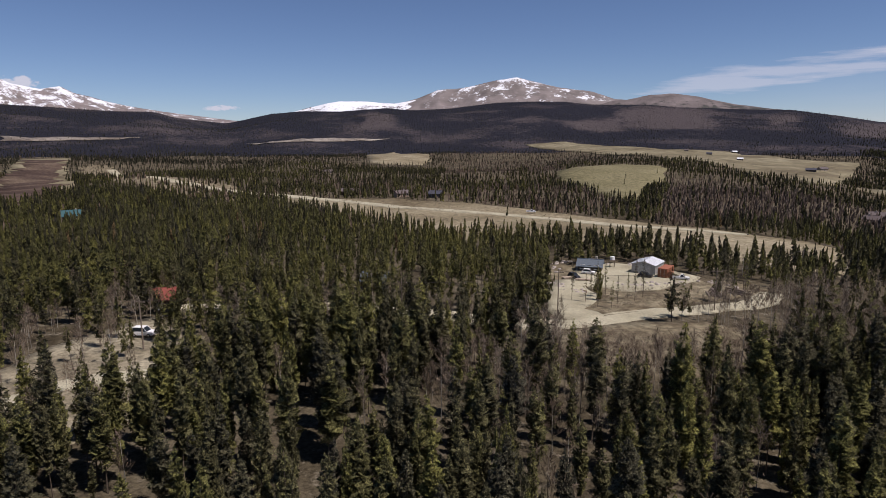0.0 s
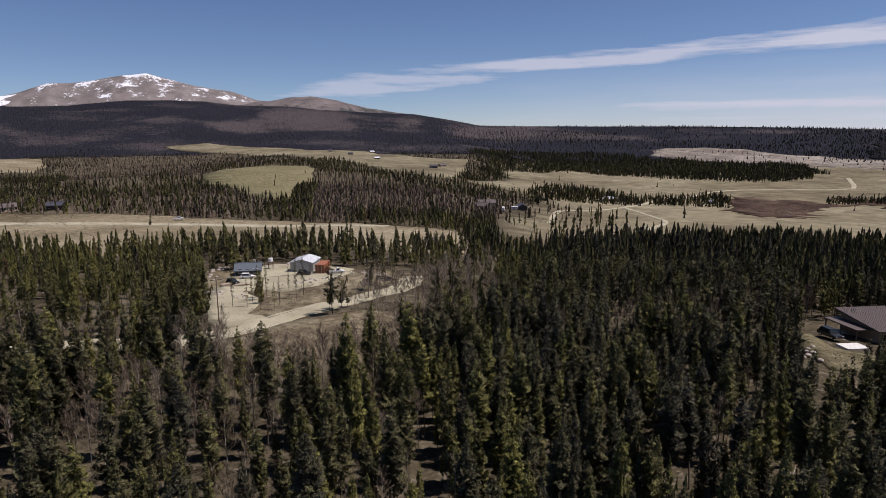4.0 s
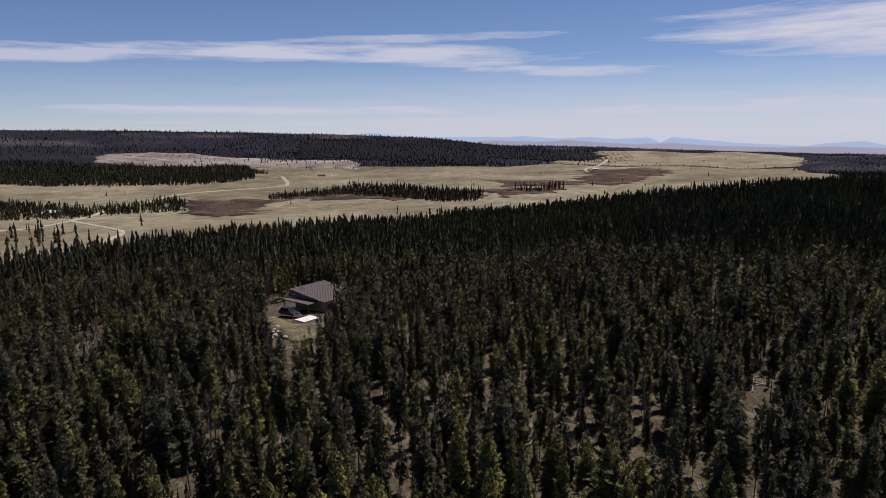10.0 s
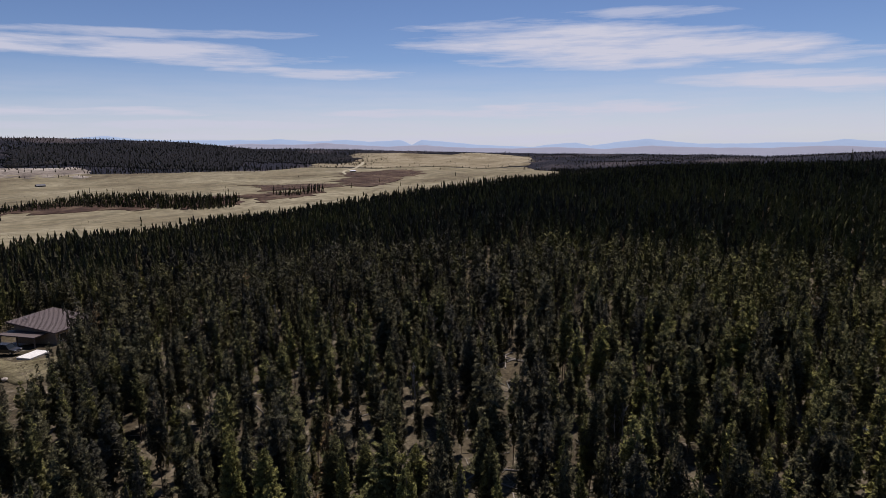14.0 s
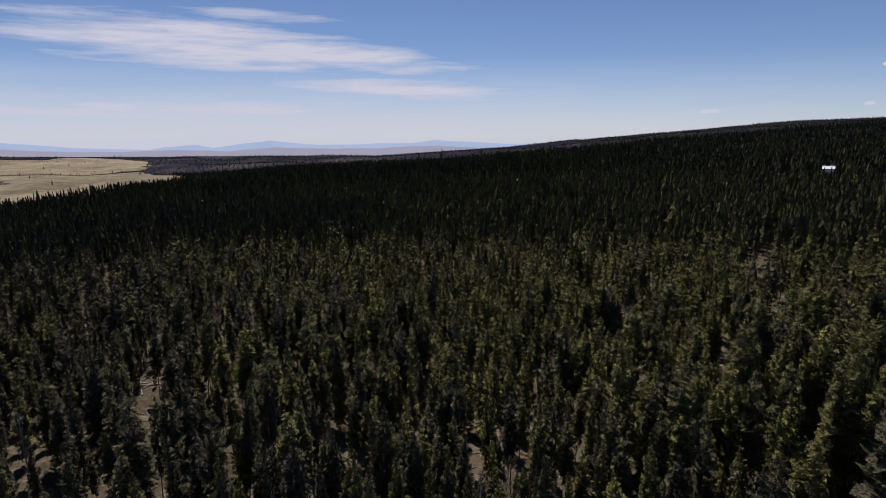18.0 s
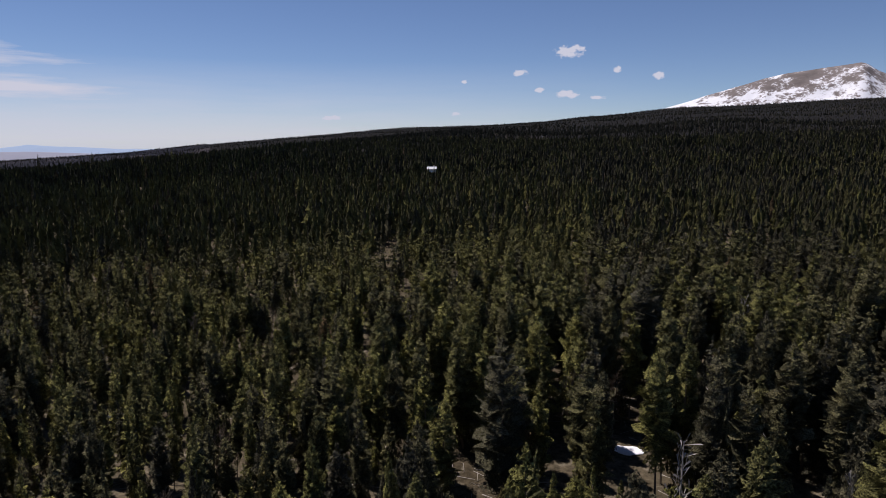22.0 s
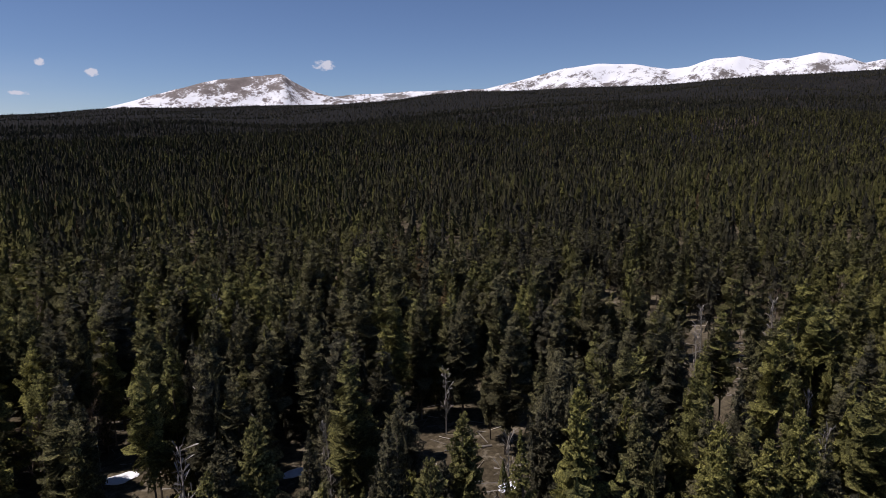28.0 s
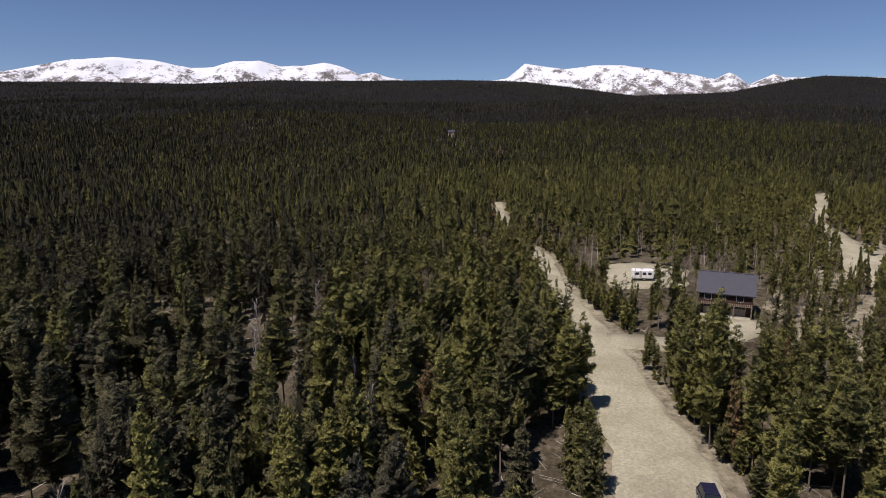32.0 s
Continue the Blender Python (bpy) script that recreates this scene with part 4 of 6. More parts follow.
def tree_sizes(x, y, rng):
    h = 12.8 + 3.6 * (value_noise(x, y, 45, 3) - .5) + rng.normal(0, 1.8, len(x))
    h = np.where(rng.random(len(x)) < .22, h * rng.uniform(.45, .85, len(x)), h)
    a, r = np.degrees(np.arctan2(x, y)), np.hypot(x, y)      # a younger stand round the yard and the county road
    h *= 1 - .2 * np.clip((a + 24) / 8, 0, 1) * np.clip((44 - a) / 6, 0, 1) * np.clip((r - 125) / 25, 0, 1)
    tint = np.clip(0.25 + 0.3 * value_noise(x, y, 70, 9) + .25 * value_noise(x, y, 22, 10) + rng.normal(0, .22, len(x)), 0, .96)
    # light by bearing put into the tint: darker and brighter sides of the forest
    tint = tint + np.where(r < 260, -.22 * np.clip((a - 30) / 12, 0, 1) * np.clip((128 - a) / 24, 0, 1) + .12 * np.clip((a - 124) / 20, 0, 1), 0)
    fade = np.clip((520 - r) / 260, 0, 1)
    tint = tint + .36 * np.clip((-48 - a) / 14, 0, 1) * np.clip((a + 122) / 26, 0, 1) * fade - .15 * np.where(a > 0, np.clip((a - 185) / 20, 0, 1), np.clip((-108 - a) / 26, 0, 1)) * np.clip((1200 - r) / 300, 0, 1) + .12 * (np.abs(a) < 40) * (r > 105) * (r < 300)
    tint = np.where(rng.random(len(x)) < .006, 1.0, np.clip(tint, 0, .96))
    h *= 1 - .25 * np.clip((a + 84) / 4, 0, 1) * np.clip((-58 - a) / 4, 0, 1) * np.clip((r - 85) / 10, 0, 1) * np.clip((280 - r) / 20, 0, 1)
    north = np.clip((48 - a) / 16, 0, 1) * np.clip((a + 66) / 16, 0, 1)
    east = np.clip((a - 32) / 16, 0, 1) * np.clip((172 - a) / 30, 0, 1)      # shorter, slimmer pines on the north and east sides
    west = np.clip((((a + 360) % 360) - 160) / 20, 0, 1) * np.clip((290 - ((a + 360) % 360)) / 15, 0, 1) * np.clip((170 - r) / 60, 0, 1)
    h *= 1 - .12 * north - .18 * east * np.clip((210 - r) / 70, .25, 1) + .1 * west
    return np.clip(h, 3.0, 18), (1 - .14 * north - .16 * east) * rng.uniform(.75, 1.25, len(x)), tint


KINDS = [(.15, .16, .55), (.165, .08, .95), (.14, .3, .5), (.155, .22, .6), (.15, .1, .8), (.135, .36, .5), (.165, .18, .6), (.15, .26, .7)]      # width, foot and taper of the crowns
OWN = [(stem(60 + k), joined([conifer_crown(200 + k, 44, 9, w, low, True, tp), heart(260 + k, 7, w * .55, low + .04)])) for k, (w, low, tp) in enumerate(KINDS)]
NEAR = [[(*joined([heart(330 + k, 5, w * .55, low + .04), conifer_crown(300 + k, 36, 7, w, low, False, tp)]), 0), (*tapered((0, 0, -.04), (0, 0, .7), .0095, .004, 3), 1)] for k, (w, low, tp) in enumerate(KINDS)]
CLOSE = [[(*joined([heart(430 + k, 5, w * .6, low + .02), conifer_crown(440 + k, 17, 5, w, low, False, tp)]), 0), (*tapered((0, 0, -.04), (0, 0, .5), .009, .006, 3), 1)] for k, (w, low, tp) in enumerate(KINDS)]
MID = [[(*conifer_tiers(400 + k, 8, 6, 0.15, 0.12 + 0.08 * (k % 3)), 0), (*tapered((0, 0, -.04), (0, 0, .5), .009, .006, 3), 1)] for k in range(8)]
SLOPE = [[(*conifer_tiers(460 + k, 6, 5, .155, .08 + .05 * (k % 3)), 0)] for k in range(8)]
FAR = [[(*conifer_tiers(500 + k, 4, 4, .165), 0)] for k in range(8)]
FARTHER = [[(*conifer_tiers(600 + k, 3, 3, .18, .05), 0)] for k in range(8)]
HAZY = [[(*conifer_tiers(700 + k, 1, 4, .24, .0), 0)] for k in range(8)]
BARE_NEAR = [[(*bare_limbs(800 + k, 22, 13, wide=.24, low=.28, thick=.0018, fan=.0055), 0), (*stem(900 + k, 0.008, 0.95, 4), 1)] for k in range(6)]
BARE_MID = [[(*bare_limbs(820 + k, 12, 5, wide=.2, thick=0, fan=0.009), 0), (*tapered((0, 0, -.04), (0, 0, .8), .009, .004, 3), 1)] for k in range(6)]
BARE_FAR = [[(*conifer_tiers(500 + k, 3, 4, .165), 0)] for k in range(8)]


def plant_stuff(name, label, shapes, mats, x, y, rng, grow=1.0, tall=None):
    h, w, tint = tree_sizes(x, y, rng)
    if tall is not None:
        h = h * tall
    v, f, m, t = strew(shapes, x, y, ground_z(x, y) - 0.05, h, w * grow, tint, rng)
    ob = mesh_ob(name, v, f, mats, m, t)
    return tagged(ob, label, "forest", kind="stuff")


def plant_things(kind, x, y, own, mats, label, category, rng, tall=1.0):
    """Trees that stand singly: stem and crown under one thing, copied."""
    firsts = []
    for trunk, crown in own:
        root = new(kind)
        tagged(root, label, category, group=category + "s below the camera")
        for nm, (v, f), mat in (("crown", crown, mats[0]), ("trunk", trunk, mats[1])):
            ob = mesh_ob(nm, v, f, [mat])
            ob.parent = root
        firsts.append(root)
    h, w, tint = tree_sizes(x, y, rng)
    z = ground_z(x, y) - 0.03
    for i in range(len(x)):
        s = Matrix.LocRotScale((x[i], y[i], z[i]), Euler((rng.normal(0, .02), rng.normal(0, .02), rng.uniform(0, 6.28))), (h[i] * w[i] * tall, h[i] * w[i] * tall, h[i] * tall))
        if i < len(firsts):
            firsts[i].matrix_basis = s
        else:
            copy_thing(firsts[i % len(firsts)], s @ Matrix.Diagonal((*[1 / q for q in firsts[i % len(firsts)].scale], 1)))


def plant_verge(line, x0, x1, label, seed=3):
    """Young pines close along a road's two sides."""
    rng, X, Y = np.random.default_rng(seed), [], []
    d = np.gradient(line[:, :2], axis=0)
    d /= np.linalg.norm(d, axis=1)[:, None]
    for p, u in zip(line, d):
        if x0 < p[0] < x1:
            for s in (-1, -1, 1, 1, 1, 1):
                q = s * (p[2] / 2 + rng.uniform(.9, 4.2))
                X.append(p[0] + u[1] * q + rng.normal(0, .8))
                Y.append(p[1] - u[0] * q + rng.normal(0, .8))
    x, y = np.array(X), np.array(Y)
    m = (from_roads(x, y) > .7) & ~inside(DRIVE, x, y)
    plant_stuff("young_pines", label, NEAR, [needle_far, bark_far], x[m], y[m], rng, 1.2, rng.uniform(.15, .62, int(m.sum())))


def plant_all():
    plant_verge(ROADS[2], -215, -58, "young green pines along the gravel road")
    x, y, rng = scatter(0, 37.5, 3.6, 61)
    m = (from_roads(x, y) > 1) & (rng.random(len(x)) < .8)
    plant_stuff("conifer_forest", "dark green conifers under the overlook", CLOSE, [needle_far, bark_far], x[m], y[m], rng)
    X, Y = [], []
    rng = np.random.default_rng(62)
    for poly in WOODS_PLAN[1:5]:
        p = np.array(poly, float)
        (x0, y0), (x1, y1) = p.min(0), p.max(0)
        n = int((x1 - x0) * (y1 - y0) / 14)
        x, y = rng.uniform(x0, x1, n), rng.uniform(y0, y1, n)
        m = inside(poly, x, y) & (value_noise(x, y, 22, 63) > .25)
        X.append(x[m])
        Y.append(y[m])
    x, y = np.concatenate(X), np.concatenate(Y)
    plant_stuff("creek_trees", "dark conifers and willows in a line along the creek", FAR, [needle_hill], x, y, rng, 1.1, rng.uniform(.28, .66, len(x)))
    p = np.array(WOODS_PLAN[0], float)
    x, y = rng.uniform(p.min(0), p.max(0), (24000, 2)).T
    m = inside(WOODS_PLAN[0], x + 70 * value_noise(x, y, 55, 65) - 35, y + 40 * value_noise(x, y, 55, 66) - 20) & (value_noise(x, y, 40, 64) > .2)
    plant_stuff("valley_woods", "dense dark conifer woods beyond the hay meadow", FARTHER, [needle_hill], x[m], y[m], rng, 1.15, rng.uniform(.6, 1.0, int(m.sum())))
    label = "dense dark green lodgepole pines and spruces on the hillside"
    blabel = "leafless grey-brown aspens among the pines"
    for r0, r1, sp, shapes, bare, grow, bgrow, nm in ((38, 62, 2.45, None, None, 1, 1, 0), (62, 105, 2.45, NEAR, BARE_NEAR, 1.0, 1.0, 1), (105, 165, 2.7, CLOSE, BARE_NEAR, 1.0, 1.0, 8), (165, 240, 2.9, MID, BARE_MID, 1.0, 1.0, 2),
                                                      (240, 380, 3.4, SLOPE, BARE_FAR, 1.0, 1.2, 3), (380, 560, 4.1, FAR, BARE_FAR, 1.05, 1.25, 4), (560, 1000, 5.9, FARTHER, BARE_FAR, 1.15, 1.4, 5), (1000, 1450, 7.9, FARTHER, BARE_FAR, 1.2, 1.5, 6), (1450, 2790, 13.5, HAZY, BARE_FAR, 1.3, 1.6, 7)):
        x, y, rng = scatter(r0, r1, sp, 11 + nm)
        dens, bareness = cover(x, y)
        keep = rng.random(len(x)) < dens
        x, y, bareness = x[keep], y[keep], bareness[keep]
        is_bare = rng.random(len(x)) < bareness
        if nm == 0:
            order = np.argsort(np.hypot(x, y))
            con = order[~is_bare[order]]
            first, rest = con[:300], con[300:]
            plant_things("conifer", x[first], y[first], OWN, (needle_own, bark_own), "tall narrow dark green conifer with a thin grey-brown trunk", "conifer", rng)
            if len(rest):
                plant_stuff("conifer_forest", label, NEAR, [needle_far, bark_far], x[rest], y[rest], rng)
            b = np.where(is_bare)[0]
            if len(b):
                own = [(stem(900 + k, 0.009, 0.95, 4), bare_limbs(800 + k, 20, 8, wide=.19, thick=.0022, fan=.0065)) for k in range(4)]
                plant_things("aspen", x[b], y[b], own, (twig_own, pale_own), "bare pale aspen with thin leafless twigs", "aspen", rng, 0.6)
            continue
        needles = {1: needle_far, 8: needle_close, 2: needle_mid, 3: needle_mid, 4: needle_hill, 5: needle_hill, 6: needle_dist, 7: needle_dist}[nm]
        tall = {2: .92, 3: .88, 4: .85, 5: .78, 6: .66}.get(nm)
        if nm == 7:      # small dense woods on the high hills, single taller trees on the low ridge in the east
            a = np.degrees(np.arctan2(x, y))[~is_bare]
            tall = .42 + .22 * np.clip((a - 28) / 8, 0, 1) * np.clip((96 - a) / 8, 0, 1)
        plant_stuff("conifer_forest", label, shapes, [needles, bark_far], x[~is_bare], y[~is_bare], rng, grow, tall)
        if is_bare.any() and nm != 7:
            plant_stuff("aspen_grove", blabel, bare, [twig_hill if r0 >= 240 else twig_far, pale_far], x[is_bare], y[is_bare], rng, bgrow, .6 if r0 < 560 else .5)


# ---- mountains ----
def fbm(x, y, wave, seed, octaves=5, ridged=False):
    out, amp, total = 0, 1.0, 0
    for k in range(octaves):
        q = value_noise(x, y, wave / 2 ** k, seed + k)
        out = out + amp * (1 - np.abs(2 * q - 1) if ridged else q)
        total += amp
        amp *= .52
    return out / total


def rocky(name, rock, cover, zlow, zhigh, dark=None, spread=.28, patch_size=.022, soft=0.0):
    """Bare rock and scree under patchy snow: more with height, in streaks down the slope."""
    m, n, l, b = material(name, .85)
    v = coords(n, l)
    vs = coords(n, l, (1, 1, .08))
    base = ramp(n, l, noise_tex(n, l, v, .012, 8, .65), (.3, tuple(c * .6 for c in rock)), (.7, tuple(c * 1.25 for c in rock)))
    tc, sep, mr = n.new("ShaderNodeTexCoord"), n.new("ShaderNodeSeparateXYZ"), n.new("ShaderNodeMapRange")
    l.new(tc.outputs["Object"], sep.inputs[0])
    l.new(sep.outputs["Z"], mr.inputs[0])
    mr.inputs[1].default_value, mr.inputs[2].default_value, mr.inputs[3].default_value, mr.inputs[4].default_value = zlow, zhigh, -spread, spread
    gully = sums(n, l, "MULTIPLY", sums(n, l, "SUBTRACT", noise_tex(n, l, vs, patch_size * 2.6, 5, .6), .5), .55)
    f = sums(n, l, "ADD", sums(n, l, "ADD", noise_tex(n, l, v, patch_size * .4, 6, .6), gully), sums(n, l, "ADD", mr.outputs[0], cover))
    snow = ramp(n, l, f, (.5 - soft, (0, 0, 0)), (.56 + soft, (1, 1, 1)))
    if dark:
        wood = sums(n, l, "ADD", noise_tex(n, l, v, .02, 6, .7), sums(n, l, "MULTIPLY", mr.outputs[0], .28 / spread))
        base = mixed(n, l, ramp(n, l, wood, (.36, (1, 1, 1)), (.44, (0, 0, 0))), base, dark)
    l.new(mixed(n, l, snow, base, (.70, .72, .76)), b.inputs["Base Color"])
    bump(n, l, b, noise_tex(n, l, v, .05, 8, .7), .45, 6)
    return m


def mountain(name, label, knots, mat, rc=3900, deep=620, rough=.15, seed=1, foot=0.0, step=.18):
    """A massif: crest by bearing and angle of elevation from the overlook, spurs and gullies down its front."""
    az = np.arange(knots[0][0], knots[-1][0] + step, step)
    el = np.interp(az, *zip(*knots))
    el = el + (fbm(az * 10, az * 0, 18, seed, 4) - .5) * .12
    crest = np.tan(np.radians(el)) * rc + EYE_Z
    s = np.concatenate([np.linspace(0, 1, 26), [1.12, 1.4]])
    A, S = np.meshgrid(az, s, indexing="ij")
    R = rc - deep + deep * S
    X, Y = R * np.sin(np.radians(A)), R * np.cos(np.radians(A))
    body = np.where(S <= 1, np.clip(S, 0, 1) ** .9, 1 - (S - 1) * 2.2)
    spur = (fbm(X + 5000, Y + 5000, 300, seed + 20, 6, True) - .55) * rough * 4 * np.clip(S, 0, 1) * (1 - np.clip(S, 0, 1)) ** .6
    Z = foot + (crest[:, None] - foot) * (body + spur)
    n = len(s)
    i, k = np.meshgrid(np.arange(len(az) - 1), np.arange(n - 1), indexing="ij")
    q = np.stack([i * n + k, i * n + k + 1, i * n + n + 1 + k, i * n + n + k], 2).reshape(-1, 4)
    ob = mesh_ob(name, np.stack([X, Y, Z], 2).reshape(-1, 3), q, [mat], smooth=True)
    return tagged(ob, label, "mountain", kind="structure")


ROCK = (.185, .16, .152)
rock_a = rocky("rock with snow patches", ROCK, -.1, 60, 420, None, .2, .026, .012)
rock_b = rocky("snowy rock", (.19, .172, .165), .12, 100, 700, None, .28, .03, .04)
rock_d = rocky("snowy grey rock", (.20, .17, .162), .16, 100, 700, None, .28, .035, .02)
rock_w = rocky("snowfield", (.19, .165, .16), .1, 60, 300, None, .2, .03, .02)
rock_e = rocky("brown peak above snowfields", ROCK, .05, 60, 420, None, -.17, .03, .02)
rock_c = rocky("bare brown slope", (.15, .127, .122), -.5, 100, 300, (.05, .05, .045))
mountain("mountain", "snow-streaked grey mountain range above wooded hills", ((-60, 3.2), (-45, 3.8), (-34.5, 4.19), (-33.9, 3.89), (-32.1, 3.55), (-30.8, 3.8), (-29.9, 3.32), (-27.3, 2.64), (-25.7, 2.32), (-23.6, 1.98), (-22.3, 1.81), (-21.2, 1.67), (-18.8, 1.36), (-16, 1.0)), rock_d, seed=2)
mountain("mountain", "broad brown peak with white snow patches on its summit", ((-16, 1.3), (-14.1, 1.5), (-11.6, 2.0), (-9.2, 2.4), (-7.2, 2.6), (-4.2, 2.7), (-2.2, 3.17), (-.4, 3.89), (.9, 3.98), (2.9, 4.26), (4.9, 4.72), (6.7, 4.94), (7.9, 4.63), (10.4, 4.01), (13.3, 3.57), (15, 2.97), (16.2, 2.8), (18, 2.2)), rock_a, seed=5)
mountain("mountain", "low white snowfield ridge below the brown peak", ((-16, 1.3), (-13.5, 1.9), (-11.9, 2.35), (-10.4, 2.72), (-9.2, 2.95), (-6.7, 2.93), (-5.2, 2.8), (-4.2, 2.75), (-3, 2.95), (-2.2, 3.1), (-1.2, 2.7), (.5, 2)), rock_w, 3850, 500, seed=9)
mountain("mountain", "rounded bare brown hill", ((13, 2.3), (15, 2.8), (16.2, 2.85), (18, 3.23), (19.8, 3.28), (22, 2.94), (24.6, 2.29), (28, 1.8)), rock_c, 3700, seed=7)
mountain("mountain", "isolated brown peak with snowfields on its flank", ((184, 1.8), (186.4, 2.5), (188.8, 3.2), (191.2, 3.88), (193.1, 4.45), (195.4, 4.86), (197.6, 5.1), (199.5, 5.28), (199.9, 5.15), (200.5, 4.68), (201.6, 4.11), (202.8, 3.71), (204.1, 3.4), (207, 3)), rock_e, seed=11)
mountain("mountain", "long white snow-covered mountain range", ((202, 3.2), (205.5, 3.6), (208.5, 3.71), (210.5, 3.86), (217.5, 4.07), (221.5, 4.98), (224.4, 5.69), (227.3, 6.03), (230.1, 5.89), (232.9, 5.43), (234.6, 5.54), (236.3, 6.04), (238.4, 6.15), (240.1, 5.72), (242, 5.82), (243.9, 6.15), (245.6, 5.76), (246.9, 5.2), (248, 5.37), (249.5, 4.9), (253, 4.3)), rock_b, 4000, seed=14)
mountain("mountain", "flat-topped snowy mountain with brown cliffs", ((257, 4.4), (260, 4.86), (261.5, 6.08), (264, 5.66), (265, 5.5), (267.4, 5.77), (269.7, 5.7), (273, 5.19), (275.6, 4.73), (277.2, 4.36), (278.2, 4.86), (278.8, 4.61), (279.7, 3.83), (281.5, 4.59), (282.3, 4.25), (290, 4)), rock_b, 3950, seed=19)

# distance haze painted as a blue base colour that glows by itself
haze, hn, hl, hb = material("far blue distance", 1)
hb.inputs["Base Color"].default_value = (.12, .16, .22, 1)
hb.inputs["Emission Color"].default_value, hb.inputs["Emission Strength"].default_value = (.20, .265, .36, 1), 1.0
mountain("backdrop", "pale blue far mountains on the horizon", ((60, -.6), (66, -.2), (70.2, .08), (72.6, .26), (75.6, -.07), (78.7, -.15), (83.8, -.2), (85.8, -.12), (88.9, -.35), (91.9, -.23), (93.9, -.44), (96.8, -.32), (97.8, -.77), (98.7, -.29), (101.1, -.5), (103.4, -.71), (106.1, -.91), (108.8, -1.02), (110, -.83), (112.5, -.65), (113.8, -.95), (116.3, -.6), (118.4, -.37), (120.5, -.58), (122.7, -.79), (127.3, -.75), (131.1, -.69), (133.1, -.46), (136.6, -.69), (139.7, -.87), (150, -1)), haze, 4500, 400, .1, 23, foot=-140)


# haze on the nearer ridges, also put in as colour with a fainter glow
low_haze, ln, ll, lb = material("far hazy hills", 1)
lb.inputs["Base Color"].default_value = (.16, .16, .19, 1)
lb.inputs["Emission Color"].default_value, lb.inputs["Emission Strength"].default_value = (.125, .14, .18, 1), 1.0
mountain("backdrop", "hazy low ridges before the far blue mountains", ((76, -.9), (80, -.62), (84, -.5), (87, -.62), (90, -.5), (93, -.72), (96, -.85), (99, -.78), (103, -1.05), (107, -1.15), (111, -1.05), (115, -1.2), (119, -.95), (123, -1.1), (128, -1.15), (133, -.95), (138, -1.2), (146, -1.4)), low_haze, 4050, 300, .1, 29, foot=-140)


# ---- things: helpers ----
def part(name, bm, mat, parent, label=""):
    """Links a bmesh as one mesh under a thing or a part."""
    me = bpy.data.meshes.new(name)
    bmesh.ops.recalc_face_normals(bm, faces=bm.faces)
    bm.to_mesh(me)
    bm.free()
    me.materials.append(mat)
    ob = new(name, me)
    ob.parent = parent
    return tagged(ob, label)


def box(x0, x1, y0, y1, z0, z1, bevel=0.0, bm=None):
    bm = bm or bmesh.new()
    v = [bm.verts.new((x, y, z)) for x in (x0, x1) for y in (y0, y1) for z in (z0, z1)]
    fs = [bm.faces.new([v[i] for i in q]) for q in ((0, 1, 3, 2), (4, 6, 7, 5), (0, 4, 5, 1), (2, 3, 7, 6), (0, 2, 6, 4), (1, 5, 7, 3))]
    if bevel:
        bmesh.ops.bevel(bm, geom=list({e for f in fs for e in f.edges}), offset=bevel, segments=1, affect="EDGES")
    return bm


def extruded(profile, x0, x1, bm=None):
    """A y-z outline drawn out along x."""
    bm = bm or bmesh.new()
    a = [bm.verts.new((x0, y, z)) for y, z in profile]
    b = [bm.verts.new((x1, y, z)) for y, z in profile]
    n = len(profile)
    bm.faces.new(a)
    bm.faces.new(b[::-1])
    for i in range(n):
        bm.faces.new((a[i], b[i], b[(i + 1) % n], a[(i + 1) % n]))
    return bm


def tube(p, q, r0, r1, sides=8, bm=None):
    bm = bm or bmesh.new()
    v, f = tapered(p, q, r0, r1, sides)
    w = [bm.verts.new(c) for c in v]
    for t in f:
        bm.faces.new([w[i] for i in t])
    bm.faces.new(w[:sides][::-1])
    bm.faces.new(w[sides:])
    return bm


def thing(name, label, category, x, y, facing, group="", lift=0.0):
    """An Empty on the ground; its front (-y) looks towards the bearing given."""
    ob = tagged(new(name), label, category, group)
    ob.matrix_basis = pose(x, y, float(ground_z(x, y)) + lift + math.hypot(x, y) * .0007, 0, 0, 180 - facing)
    return ob


def window(root, x, y, z, w, h, side=-1):
    """A framed window on the front (side -1) or back (+1) wall, with a sill."""
    wf = part("window", box(x - w / 2 - .07, x + w / 2 + .07, y - .05, y + .05, z - .07, z + h + .07), wall_white, root, "white window frame")
    part("pane", box(x - w / 2, x + w / 2, y - .08 if side < 0 else y, y if side < 0 else y + .08, z, z + h), glass, wf, "dark glass pane")
    part("sill", box(x - w / 2 - .1, x + w / 2 + .1, y - .12, y + .12, z - .13, z - .08), wall_white, wf)


